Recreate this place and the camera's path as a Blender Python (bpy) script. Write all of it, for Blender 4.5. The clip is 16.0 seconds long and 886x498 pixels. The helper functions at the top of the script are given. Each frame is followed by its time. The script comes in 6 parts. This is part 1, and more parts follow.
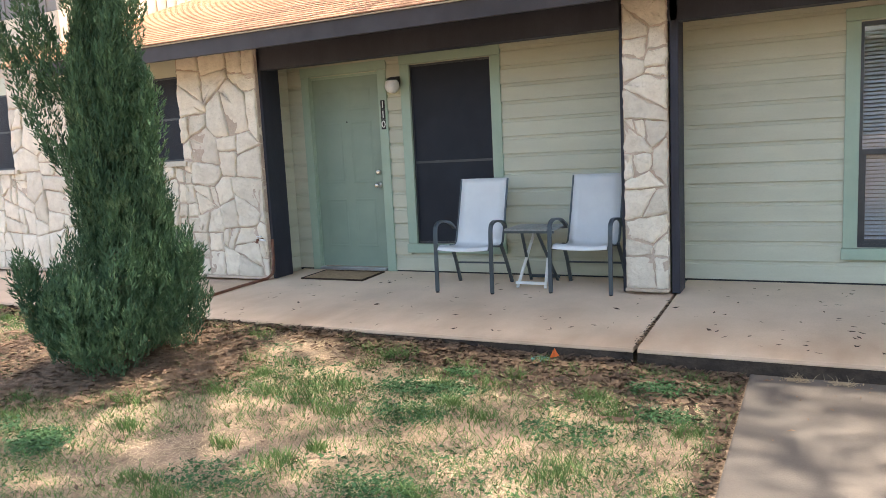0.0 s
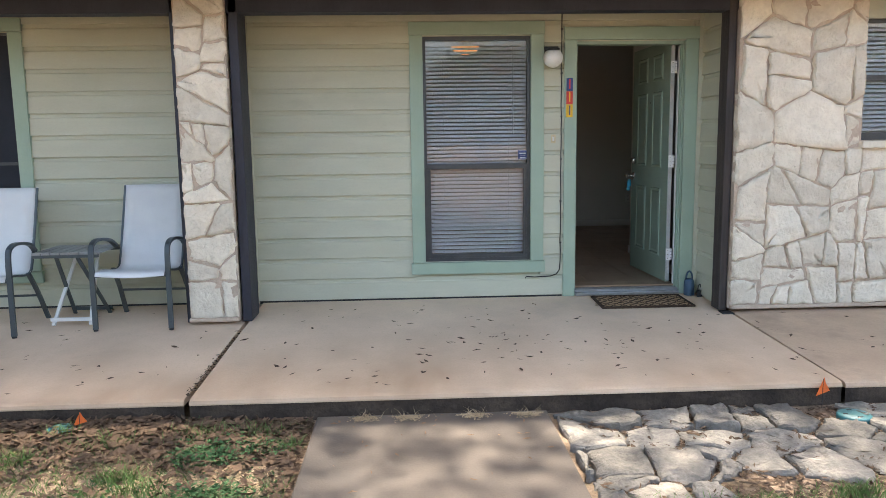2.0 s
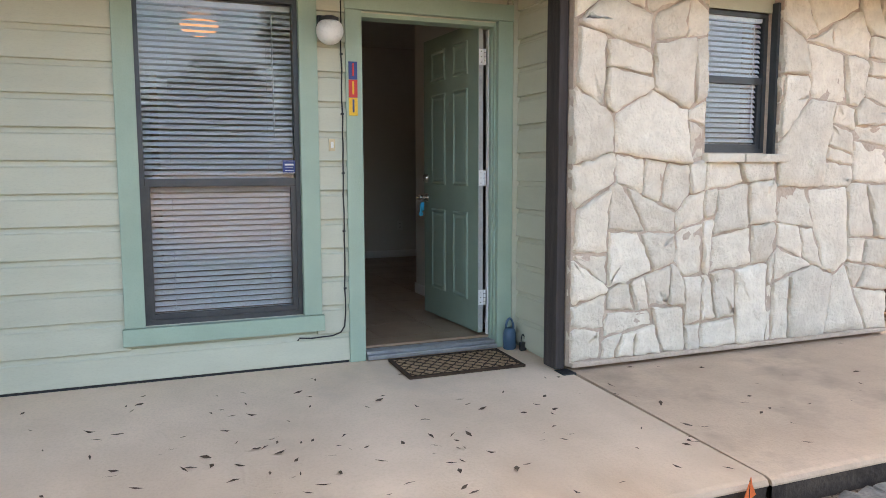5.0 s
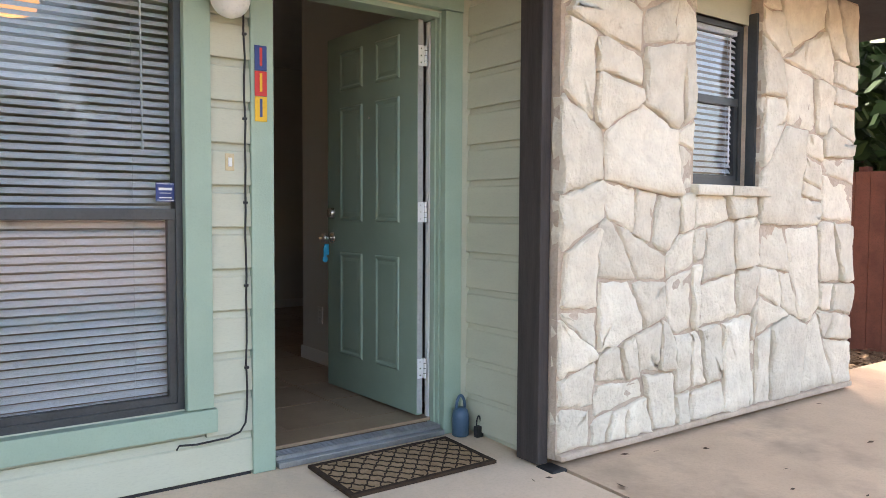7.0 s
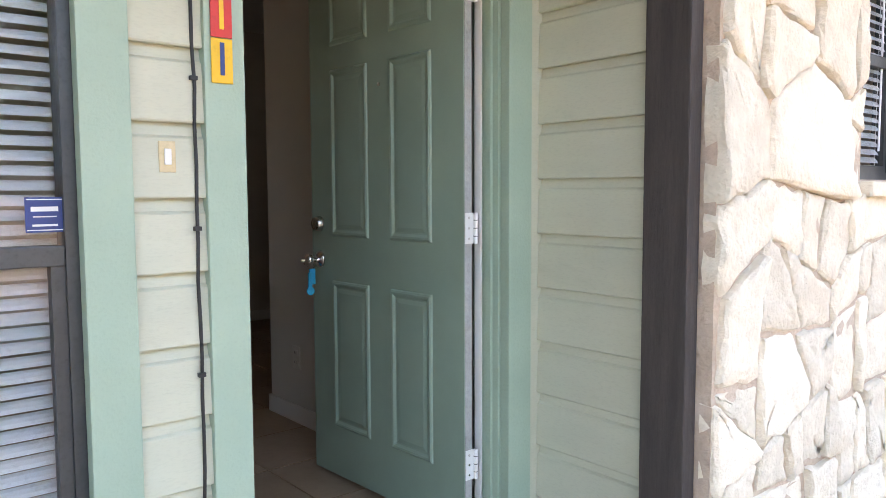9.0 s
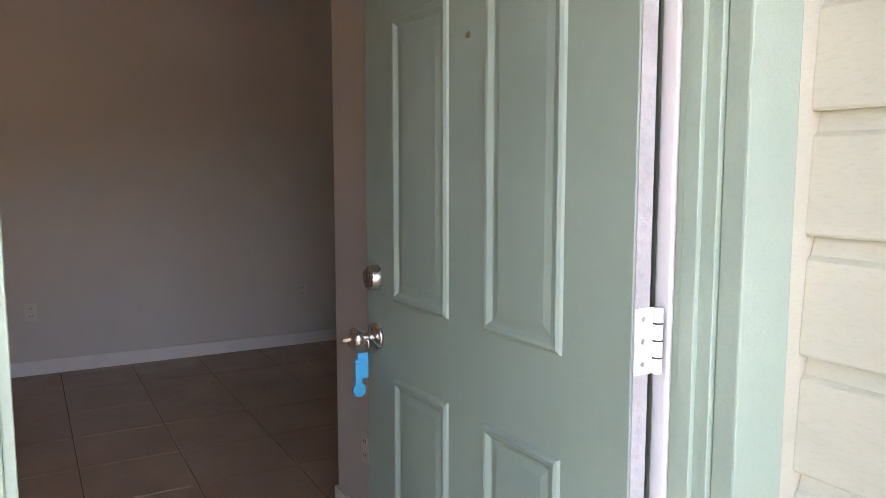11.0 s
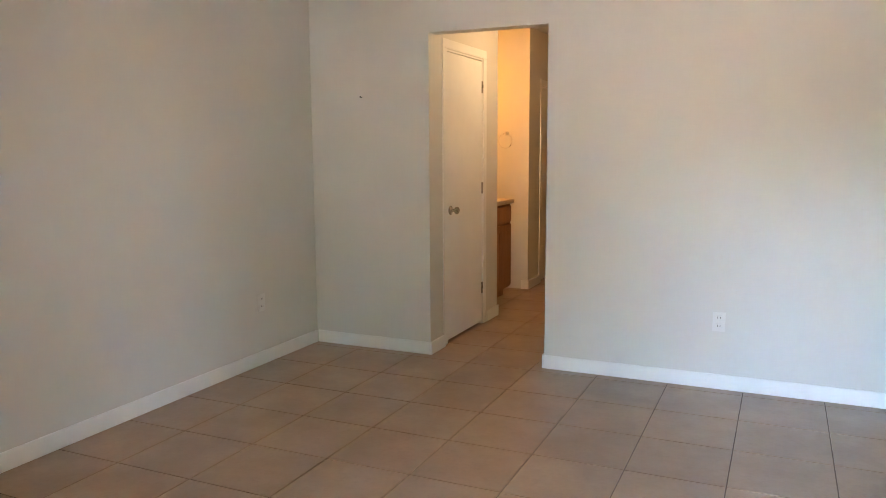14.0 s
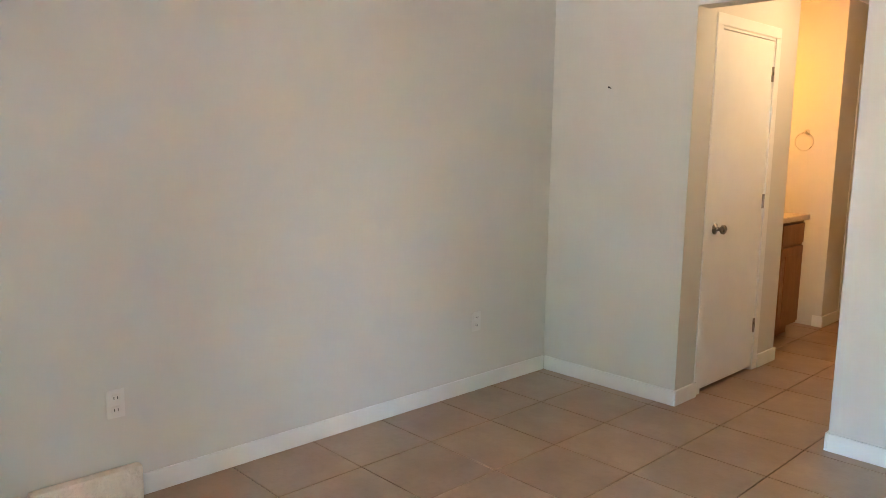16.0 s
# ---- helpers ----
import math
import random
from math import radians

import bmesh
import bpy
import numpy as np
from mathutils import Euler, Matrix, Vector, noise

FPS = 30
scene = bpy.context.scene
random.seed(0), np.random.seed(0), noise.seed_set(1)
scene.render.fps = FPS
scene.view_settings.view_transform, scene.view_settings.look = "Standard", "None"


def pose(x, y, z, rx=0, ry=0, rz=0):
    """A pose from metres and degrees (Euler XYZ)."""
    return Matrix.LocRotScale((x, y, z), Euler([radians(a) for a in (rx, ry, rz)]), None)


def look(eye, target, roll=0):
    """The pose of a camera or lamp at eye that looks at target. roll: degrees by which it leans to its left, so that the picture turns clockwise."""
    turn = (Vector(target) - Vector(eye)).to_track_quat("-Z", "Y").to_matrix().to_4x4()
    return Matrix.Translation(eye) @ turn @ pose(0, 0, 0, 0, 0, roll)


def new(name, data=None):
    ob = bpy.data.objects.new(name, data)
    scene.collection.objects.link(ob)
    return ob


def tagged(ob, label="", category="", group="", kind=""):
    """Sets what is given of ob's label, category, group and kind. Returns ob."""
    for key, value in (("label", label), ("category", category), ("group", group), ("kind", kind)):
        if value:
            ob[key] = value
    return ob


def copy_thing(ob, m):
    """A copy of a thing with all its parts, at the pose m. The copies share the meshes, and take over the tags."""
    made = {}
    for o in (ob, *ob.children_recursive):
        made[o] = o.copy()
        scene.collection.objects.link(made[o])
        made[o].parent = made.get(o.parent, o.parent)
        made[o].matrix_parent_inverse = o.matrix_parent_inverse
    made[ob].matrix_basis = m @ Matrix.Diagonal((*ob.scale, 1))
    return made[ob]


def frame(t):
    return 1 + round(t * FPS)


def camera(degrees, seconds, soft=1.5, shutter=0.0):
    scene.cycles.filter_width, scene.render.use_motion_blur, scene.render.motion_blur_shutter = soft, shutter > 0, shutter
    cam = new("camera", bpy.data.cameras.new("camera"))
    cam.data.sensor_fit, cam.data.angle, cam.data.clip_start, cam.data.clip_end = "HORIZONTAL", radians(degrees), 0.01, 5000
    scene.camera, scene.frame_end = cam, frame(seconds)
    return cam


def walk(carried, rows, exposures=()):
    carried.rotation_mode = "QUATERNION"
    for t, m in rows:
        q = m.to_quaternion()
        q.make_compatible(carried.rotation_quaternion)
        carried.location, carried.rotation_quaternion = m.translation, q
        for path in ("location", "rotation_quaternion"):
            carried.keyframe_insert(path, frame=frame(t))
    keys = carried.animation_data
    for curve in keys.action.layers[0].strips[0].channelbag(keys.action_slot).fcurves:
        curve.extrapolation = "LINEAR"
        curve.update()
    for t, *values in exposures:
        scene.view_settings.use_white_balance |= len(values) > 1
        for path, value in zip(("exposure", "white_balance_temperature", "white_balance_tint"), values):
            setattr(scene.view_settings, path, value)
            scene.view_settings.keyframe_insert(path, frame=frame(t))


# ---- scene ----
cam = camera(61.2, 16.0, 0.5)
PATH = [
    (0, (-1.526, -6.99, 1.258), (-2.419, -5.219, 1.001), -2.9),
    (0.5, (-1.476, -6.785, 1.253), (-2.127, -4.911, 0.999), -2.4),
    (1, (-1.411, -6.593, 1.237), (-1.825, -4.653, 0.987), -1.7),
    (1.5, (-1.381, -6.388, 1.253), (-1.541, -4.412, 0.985), -1.3),
    (2, (-1.363, -6.117, 1.276), (-1.274, -4.139, 0.996), -0.8),
    (2.5, (-1.267, -5.835, 1.271), (-1.073, -3.863, 0.999), -0.6),
    (3, (-1.211, -5.56, 1.267), (-0.982, -3.589, 1.011), 0.1),
    (3.5, (-1.242, -5.23, 1.295), (-0.88, -3.28, 1.033), 0.4),
    (4, (-1.224, -4.943, 1.26), (-0.717, -3.026, 0.997), 0.2),
    (6.5, (-1.289, -3.343, 1.07), (-0.219, -1.657, 0.966), -0.0),
    (7, (-1.266, -3.003, 1.1), (-0.096, -1.384, 1.001), 0.3),
    (7.5, (-1.211, -2.677, 1.077), (0.032, -1.116, 0.954), -0.0),
    (8, (-1.128, -2.341, 1.101), (0.16, -0.817, 0.969), -0.4),
    (10.5, (-0.148, -0.932, 1.352), (1.096, 0.619, 1.134), -0.5),
    (11, (0.041, -0.719, 1.354), (1.01, 1.017, 1.137), -0.0),
    (11.5, (0.17, -0.502, 1.378), (0.797, 1.383, 1.143), 0.0),
    (12, (0.181, -0.335, 1.417), (0.539, 1.62, 1.195), 0.9),
    (12.5, (0.263, -0.151, 1.423), (0.185, 1.833, 1.189), 0.5),
    (13, (0.314, -0.072, 1.461), (-0.169, 1.853, 1.214), 0.9),
    (13.5, (0.34, -0.042, 1.466), (-0.375, 1.809, 1.211), 0.5),
    (14, (0.338, 0.019, 1.456), (-0.482, 1.823, 1.19), -0.3),
    (14.5, (0.268, 0.185, 1.456), (-0.61, 1.965, 1.215), 0.2),
    (15, (0.196, 0.44, 1.506), (-0.8, 2.16, 1.282), 0.3),
    (15.5, (0.178, 0.654, 1.488), (-1.01, 2.242, 1.23), 0.4),
    (16, (0.166, 0.827, 1.5), (-1.259, 2.201, 1.21), 0.9),
]
EXPOSURES = [(0.0, 2.66, 7100, 10), (4.0, 2.9, 7150, 11), (6.4, 3.15, 7250, 12), (8.0, 3.38, 7400, 14), (10.3, 4.27, 7050, 15), (11.0, 4.75, 7400, 28), (11.6, 5.55, 9000, 44), (12.0, 6.2, 8500, 38), (12.5, 6.75, 6700, 20), (13.2, 7.08, 6150, 9), (15.2, 7.23, 6050, 10), (16.0, 7.52, 5850, 7)]
walk(cam, [(t, look(eye, target, roll)) for t, eye, target, roll in PATH], EXPOSURES)

# ---------------------------------------------------------------- light
SUN_EL, SUN_AZ = radians(66), radians(24)
world = bpy.data.worlds.new("world")
scene.world = world
world.use_nodes = True
wn = world.node_tree.nodes
sky = wn.new("ShaderNodeTexSky")
sky.sky_type, sky.sun_disc = "NISHITA", False
sky.sun_elevation, sky.sun_rotation = SUN_EL, SUN_AZ
sky.air_density, sky.dust_density = 1.0, 4.0
world.node_tree.links.new(sky.outputs[0], wn["Background"].inputs[0])
wn["Background"].inputs[1].default_value = 0.15
sun_data = bpy.data.lights.new("sun", "SUN")
sun_data.energy, sun_data.angle, sun_data.color = 2.6, radians(1.0), (1.0, 0.95, 0.88)
sun = new("sun", sun_data)
sun_dir = Vector((math.sin(SUN_AZ) * math.cos(SUN_EL), math.cos(SUN_AZ) * math.cos(SUN_EL), math.sin(SUN_EL)))
sun.matrix_world = look(tuple(sun_dir * 30), (0, 0, 0))


def warm_lamp(name, place, watts, size, colour):
    data = bpy.data.lights.new(name, "POINT")
    data.energy, data.shadow_soft_size, data.color = watts, size, colour
    ob = new(name, data)
    ob.location = place
    return ob


warm_lamp("living_lamp_light", (-0.74, 1.92, 2.12), 0.062, 0.05, (1.0, 0.64, 0.36))
warm_lamp("bath_lamp_light", (-2.42, 6.33, 2.02), 0.145, 0.07, (1.0, 0.385, 0.038))


# Assumed lamp out of view, added to brighten the passage and closet door.
warm_lamp("hall_fill_light", (-1.16, 5.45, 2.2), 0.085, 0.08, (1.0, 0.66, 0.34))


# added area lamp behind the blind, in place of daylight scattered into the room
win = bpy.data.lights.new("window_fill", "AREA")
win.shape, win.size, win.size_y, win.energy, win.color = "RECTANGLE", 0.82, 1.7, 0.045, (0.86, 0.93, 1.0)
new("window_fill", win).matrix_world = look((-0.80, 0.135, 1.21), (-0.80, 2.0, 1.21))


# ---------------------------------------------------------------- materials
def mat(name, c1, c2=None, rough=0.6, scale=6.0, fine=90.0, bump=0.15, metal=0.0, rand=0.0, stain=None, stain_scale=1.3, stain_at=0.55, spec=0.5, stretch=(1, 1, 1), grain_amt=1.0, grain_lo=0.5, deep=0.01):
    m = bpy.data.materials.new(name)
    m.use_nodes = True
    nt = m.node_tree
    n, l = nt.nodes, nt.links
    b = n["Principled BSDF"]
    c2 = c2 or tuple(v * 0.8 for v in c1)
    geo = n.new("ShaderNodeNewGeometry")
    mp = n.new("ShaderNodeMapping")
    mp.inputs["Scale"].default_value = stretch
    l.new(geo.outputs["Position"], mp.inputs["Vector"])

    def nz(s, detail=4.0, r=0.6):
        t = n.new("ShaderNodeTexNoise")
        t.inputs["Scale"].default_value, t.inputs["Detail"].default_value, t.inputs["Roughness"].default_value = s, detail, r
        l.new(mp.outputs[0], t.inputs["Vector"])
        return t

    def ramp(src, lo, hi):
        r = n.new("ShaderNodeMapRange")
        r.inputs["From Min"].default_value, r.inputs["From Max"].default_value = lo, hi
        l.new(src, r.inputs["Value"])
        return r.outputs[0]

    def mix(fac, a, bb, blend="MIX"):
        x = n.new("ShaderNodeMix")
        x.data_type, x.blend_type = "RGBA", blend
        if isinstance(fac, float):
            x.inputs[0].default_value = fac
        else:
            l.new(fac, x.inputs[0])
        for k, v in ((6, a), (7, bb)):
            if isinstance(v, tuple):
                x.inputs[k].default_value = (*v, 1)
            else:
                l.new(v, x.inputs[k])
        return x.outputs[2]

    coarse, grain = nz(scale), nz(fine, 3.0)
    col = mix(ramp(coarse.outputs[0], 0.35, 0.65), c1, c2)
    dark = tuple(v * 0.72 for v in c2)
    gr = n.new("ShaderNodeMath")
    gr.operation, gr.inputs[1].default_value = "MULTIPLY", grain_amt
    l.new(ramp(grain.outputs[0], grain_lo, grain_lo + 0.45), gr.inputs[0])
    col = mix(gr.outputs[0], col, dark)
    if stain:
        col = mix(ramp(nz(stain_scale, 6.0, 0.65).outputs[0], stain_at, stain_at + 0.2), col, stain)
    if rand:
        info = n.new("ShaderNodeObjectInfo")
        hsv = n.new("ShaderNodeHueSaturation")
        l.new(ramp(info.outputs["Random"], 0, 1), hsv.inputs["Value"])
        rr = hsv.inputs["Value"].links[0].from_node
        rr.inputs["To Min"].default_value, rr.inputs["To Max"].default_value = 1 - rand, 1 + rand
        l.new(col, hsv.inputs["Color"])
        col = hsv.outputs[0]
    l.new(col, b.inputs["Base Color"])
    b.inputs["Roughness"].default_value, b.inputs["Metallic"].default_value = rough, metal
    b.inputs["Specular IOR Level"].default_value = spec
    rg = n.new("ShaderNodeMapRange")
    rg.inputs["To Min"].default_value, rg.inputs["To Max"].default_value = max(rough - 0.1, 0.03), min(rough + 0.1, 1)
    l.new(coarse.outputs[0], rg.inputs["Value"])
    l.new(rg.outputs[0], b.inputs["Roughness"])
    if bump:
        bp = n.new("ShaderNodeBump")
        bp.inputs["Strength"].default_value, bp.inputs["Distance"].default_value = bump, deep
        add = n.new("ShaderNodeMath")
        l.new(coarse.outputs[0], add.inputs[0])
        l.new(grain.outputs[0], add.inputs[1])
        l.new(add.outputs[0], bp.inputs["Height"])
        l.new(bp.outputs[0], b.inputs["Normal"])
    return m


def glow(name, colour, strength):
    m = bpy.data.materials.new(name)
    m.use_nodes = True
    b = m.node_tree.nodes["Principled BSDF"]
    b.inputs["Base Color"].default_value = (*colour, 1)
    b.inputs["Emission Color"].default_value = (*colour, 1)
    b.inputs["Emission Strength"].default_value = strength
    return m


def glass_mat():
    m = bpy.data.materials.new("window_glass")
    m.use_nodes = True
    n, l = m.node_tree.nodes, m.node_tree.links
    out = n["Material Output"]
    n.remove(n["Principled BSDF"])
    tr, gl, mx, fr = n.new("ShaderNodeBsdfTransparent"), n.new("ShaderNodeBsdfGlossy"), n.new("ShaderNodeMixShader"), n.new("ShaderNodeFresnel")
    tr.inputs[0].default_value = (0.92, 0.94, 0.95, 1)
    gl.inputs["Roughness"].default_value = 0.01
    fr.inputs[0].default_value = 1.62
    l.new(fr.outputs[0], mx.inputs[0])
    l.new(tr.outputs[0], mx.inputs[1])
    l.new(gl.outputs[0], mx.inputs[2])
    l.new(mx.outputs[0], out.inputs[0])
    return m


M_SIDING = mat("siding_paint", (0.515, 0.515, 0.40), (0.47, 0.472, 0.365), 0.6, 3, 120, 0.07, rand=0.03, stretch=(0.5, 0.5, 2), stain=(0.36, 0.36, 0.27), stain_at=0.62, grain_amt=0.5)
M_GREEN = mat("green_trim_paint", (0.34, 0.44, 0.34), (0.30, 0.395, 0.305), 0.45, 3, 110, 0.12, rand=0.03, stain=(0.25, 0.33, 0.27), stain_at=0.66, grain_amt=0.35)
M_DOOR = mat("green_door_paint", (0.243, 0.322, 0.253), (0.217, 0.29, 0.228), 0.5, 2.5, 160, 0.05, stain=(0.195, 0.262, 0.206), stain_at=0.68, grain_amt=0.15)
M_STONE = mat("limestone", (0.79, 0.71, 0.585), (0.69, 0.61, 0.495), 0.9, 11, 42, 1.0, rand=0.12, stain=(0.56, 0.45, 0.32), stain_scale=2.6, stain_at=0.6, spec=0.2, grain_amt=0.38, grain_lo=0.5, deep=0.012)
M_MORTAR = mat("mortar", (0.60, 0.48, 0.38), (0.49, 0.385, 0.30), 0.95, 7, 60, 1.0, spec=0.1, grain_amt=0.6, grain_lo=0.45)
M_BEAM = mat("dark_painted_wood", (0.028, 0.030, 0.045), (0.02, 0.021, 0.032), 0.6, 4, 80, 0.25, stretch=(1, 1, 0.3))
M_FASCIA = mat("dark_brown_fascia", (0.045, 0.036, 0.038), (0.032, 0.026, 0.028), 0.6, 4, 80, 0.2)
M_POST = mat("brown_rough_wood", (0.062, 0.05, 0.046), (0.042, 0.034, 0.032), 0.75, 14, 120, 0.35, stretch=(2, 2, 0.15))
M_SLAB = mat("porch_concrete", (0.79, 0.595, 0.43), (0.665, 0.495, 0.355), 0.85, 1.1, 70, 0.3, stain=(0.54, 0.42, 0.32), stain_scale=0.9, stain_at=0.55, spec=0.25, rand=0.04, grain_amt=0.4, grain_lo=0.45)


def streaks(m, dark, y_from, y_to):
    """Dark weathering with pale runs along the slab's front edge."""
    n, l = m.node_tree.nodes, m.node_tree.links
    b = n["Principled BSDF"]
    old = b.inputs["Base Color"].links[0].from_socket
    geo, sep, mp, big = n.new("ShaderNodeNewGeometry"), n.new("ShaderNodeSeparateXYZ"), n.new("ShaderNodeMapping"), n.new("ShaderNodeTexNoise")
    l.new(geo.outputs["Position"], sep.inputs[0])
    mp.inputs["Scale"].default_value = (2.6, 0.7, 1.0)
    l.new(geo.outputs["Position"], mp.inputs["Vector"])
    run = n.new("ShaderNodeTexNoise")
    run.inputs["Scale"].default_value, run.inputs["Detail"].default_value = 1.0, 5.0
    l.new(mp.outputs[0], run.inputs["Vector"])
    big.inputs["Scale"].default_value, big.inputs["Detail"].default_value = 0.9, 4.0
    l.new(geo.outputs["Position"], big.inputs["Vector"])
    r = []
    for src, lo, hi in ((sep.outputs["Y"], y_from, y_to), (run.outputs[0], 0.1, 0.6), (big.outputs[0], 0.24, 0.55)):
        x = n.new("ShaderNodeMapRange")
        x.inputs["From Min"].default_value, x.inputs["From Max"].default_value = lo, hi
        l.new(src, x.inputs["Value"])
        r.append(x.outputs[0])
    f = r[0]
    for g in r[1:]:
        mu = n.new("ShaderNodeMath")
        mu.operation = "MULTIPLY"
        l.new(f, mu.inputs[0])
        l.new(g, mu.inputs[1])
        f = mu.outputs[0]
    mx = n.new("ShaderNodeMix")
    mx.data_type = "RGBA"
    l.new(f, mx.inputs[0])
    l.new(old, mx.inputs[6])
    mx.inputs[7].default_value = (*dark, 1)
    l.new(mx.outputs[2], b.inputs["Base Color"])


streaks(M_SLAB, (0.45, 0.315, 0.21), -0.7, -1.95)
M_SIDEWALK = mat("tan_walk_concrete", (0.62, 0.445, 0.31), (0.50, 0.36, 0.25), 0.85, 1.4, 70, 0.3, stain=(0.32, 0.24, 0.175), stain_scale=1.1, stain_at=0.51, spec=0.25, grain_amt=0.45, grain_lo=0.45)
M_SLABEDGE = mat("dark_concrete_edge", (0.085, 0.062, 0.046), (0.035, 0.027, 0.022), 0.9, 5, 45, 0.7, spec=0.2)
# Stained concrete, its base colour lowered to stand for tree shade on the walk.
M_WALK = mat("shaded_walk_concrete", (0.135, 0.11, 0.09), (0.092, 0.077, 0.066), 0.85, 1.2, 80, 0.2, stain=(0.08, 0.07, 0.062), stain_scale=0.7, stain_at=0.5, spec=0.25, grain_amt=0.4, grain_lo=0.45)
M_SOIL = mat("dry_lawn_soil", (0.31, 0.225, 0.16), (0.19, 0.137, 0.098), 0.95, 8, 60, 1.0, stain=(0.15, 0.115, 0.07), stain_scale=2.2, stain_at=0.5, spec=0.1, grain_lo=0.42)
# Grey-tan stone, darkened in its colour because the bed should lie mostly in shade.
M_ROCK = mat("flagstone", (0.285, 0.255, 0.215), (0.16, 0.148, 0.132), 0.9, 9, 50, 1.0, rand=0.28, stain=(0.12, 0.114, 0.106), stain_scale=5.0, stain_at=0.5, spec=0.2, grain_amt=0.7, grain_lo=0.42)
M_ROOF = mat("shingle", (0.44, 0.235, 0.14), (0.36, 0.19, 0.115), 0.9, 6, 120, 0.5, rand=0.1, spec=0.15)
M_CREAM = mat("cream_painted_wood", (0.66, 0.57, 0.44), (0.60, 0.51, 0.39), 0.7, 3, 80, 0.1)
M_GREYWOOD = mat("grey_painted_wood", (0.22, 0.215, 0.205), (0.18, 0.175, 0.17), 0.7, 3, 80, 0.15)
M_FRAME = mat("bronze_window_frame", (0.075, 0.08, 0.085), (0.055, 0.06, 0.065), 0.4, 5, 90, 0.05, metal=0.4)
M_SLAT = mat("blind_slat", (0.84, 0.85, 0.86), (0.80, 0.81, 0.83), 0.45, 5, 90, 0.03)
M_SCREEN = mat("solar_screen", (0.012, 0.016, 0.026), (0.009, 0.012, 0.02), 0.55, 4, 700, 0.3, spec=0.3)
M_GLASS = glass_mat()
M_WALL = mat("wall_paint", (0.60, 0.585, 0.54), (0.585, 0.57, 0.525), 0.55, 2.5, 70, 0.04, spec=0.35, grain_amt=0.06)
M_CEIL = mat("ceiling_paint", (0.72, 0.71, 0.68), (0.69, 0.68, 0.65), 0.8, 3, 60, 0.3, grain_amt=0.3)
M_WHITE = mat("white_trim_paint", (0.76, 0.755, 0.73), (0.72, 0.715, 0.69), 0.4, 3, 80, 0.04, grain_amt=0.1)
M_TILE = mat("floor_tile", (0.345, 0.235, 0.153), (0.285, 0.192, 0.123), 0.33, 3, 40, 0.06, rand=0.05, stain=(0.27, 0.19, 0.13), stain_scale=2.0, stain_at=0.6, grain_amt=0.5)
M_GROUT = mat("grout", (0.17, 0.12, 0.085), (0.13, 0.09, 0.065), 0.9, 9, 90, 0.3)
M_NICKEL = mat("satin_nickel", (0.62, 0.59, 0.54), (0.55, 0.52, 0.48), 0.28, 9, 120, 0.02, metal=1.0)
# Nickel with the dark room that the knob mirrors put into its colour.
M_DARK_NICKEL = mat("dark_nickel", (0.30, 0.26, 0.21), (0.23, 0.20, 0.165), 0.3, 9, 120, 0.02, metal=1.0)
M_ALU = mat("aluminium_threshold", (0.42, 0.43, 0.44), (0.34, 0.35, 0.36), 0.4, 9, 120, 0.1, metal=0.8)
M_BLACK = mat("black_rubber", (0.018, 0.018, 0.02), (0.012, 0.012, 0.013), 0.6, 9, 90, 0.1)
M_SLING = mat("grey_white_sling", (0.72, 0.725, 0.715), (0.66, 0.665, 0.66), 0.7, 4, 500, 0.2)
M_CHAIR = mat("dark_chair_metal", (0.075, 0.095, 0.105), (0.06, 0.075, 0.085), 0.4, 6, 120, 0.05, metal=0.2)
M_GLOBE = mat("opal_globe", (0.80, 0.79, 0.76), (0.77, 0.76, 0.73), 0.3, 4, 60, 0.0)
M_WOOD = mat("cabinet_wood", (0.30, 0.13, 0.05), (0.235, 0.10, 0.038), 0.4, 6, 60, 0.1, stretch=(3, 3, 0.4))
M_COUNTER = mat("countertop", (0.58, 0.47, 0.34), (0.5, 0.4, 0.29), 0.3, 8, 120, 0.02)
M_MAT = mat("door_mat_fibre", (0.50, 0.335, 0.205), (0.37, 0.245, 0.145), 0.95, 20, 250, 0.8, spec=0.1)
M_MATDARK = mat("door_mat_rib", (0.075, 0.048, 0.032), (0.05, 0.033, 0.024), 0.95, 20, 250, 0.5, spec=0.1)
M_LEAF = mat("dead_leaf", (0.13, 0.085, 0.055), (0.07, 0.045, 0.03), 0.85, 20, 120, 0.2, spec=0.15)
M_MULCH = mat("mulch", (0.22, 0.145, 0.095), (0.12, 0.08, 0.055), 0.95, 7, 90, 0.5, spec=0.1)
M_GRASS = mat("green_grass", (0.115, 0.19, 0.055), (0.075, 0.135, 0.04), 0.6, 3, 40, 0.0, spec=0.2)
M_STRAW = mat("dry_grass", (0.47, 0.36, 0.235), (0.33, 0.25, 0.16), 0.8, 3, 40, 0.0, spec=0.15)
M_WEED = mat("low_weed", (0.055, 0.125, 0.045), (0.04, 0.095, 0.035), 0.6, 3, 40, 0.0, spec=0.2)
# The lighter stain varies the green and paints in sky-lit spray tips.
M_NEEDLE = mat("juniper_foliage", (0.10, 0.175, 0.085), (0.048, 0.095, 0.052), 0.65, 5, 60, 0.0, spec=0.15, stain=(0.19, 0.26, 0.13), stain_scale=7, stain_at=0.55)
M_OAK = mat("oak_leaf", (0.06, 0.11, 0.035), (0.04, 0.08, 0.025), 0.6, 0.6, 10, 0.0, spec=0.2)
M_BARK = mat("bark", (0.16, 0.12, 0.09), (0.10, 0.075, 0.055), 0.95, 12, 60, 0.8, stretch=(1, 1, 0.3))
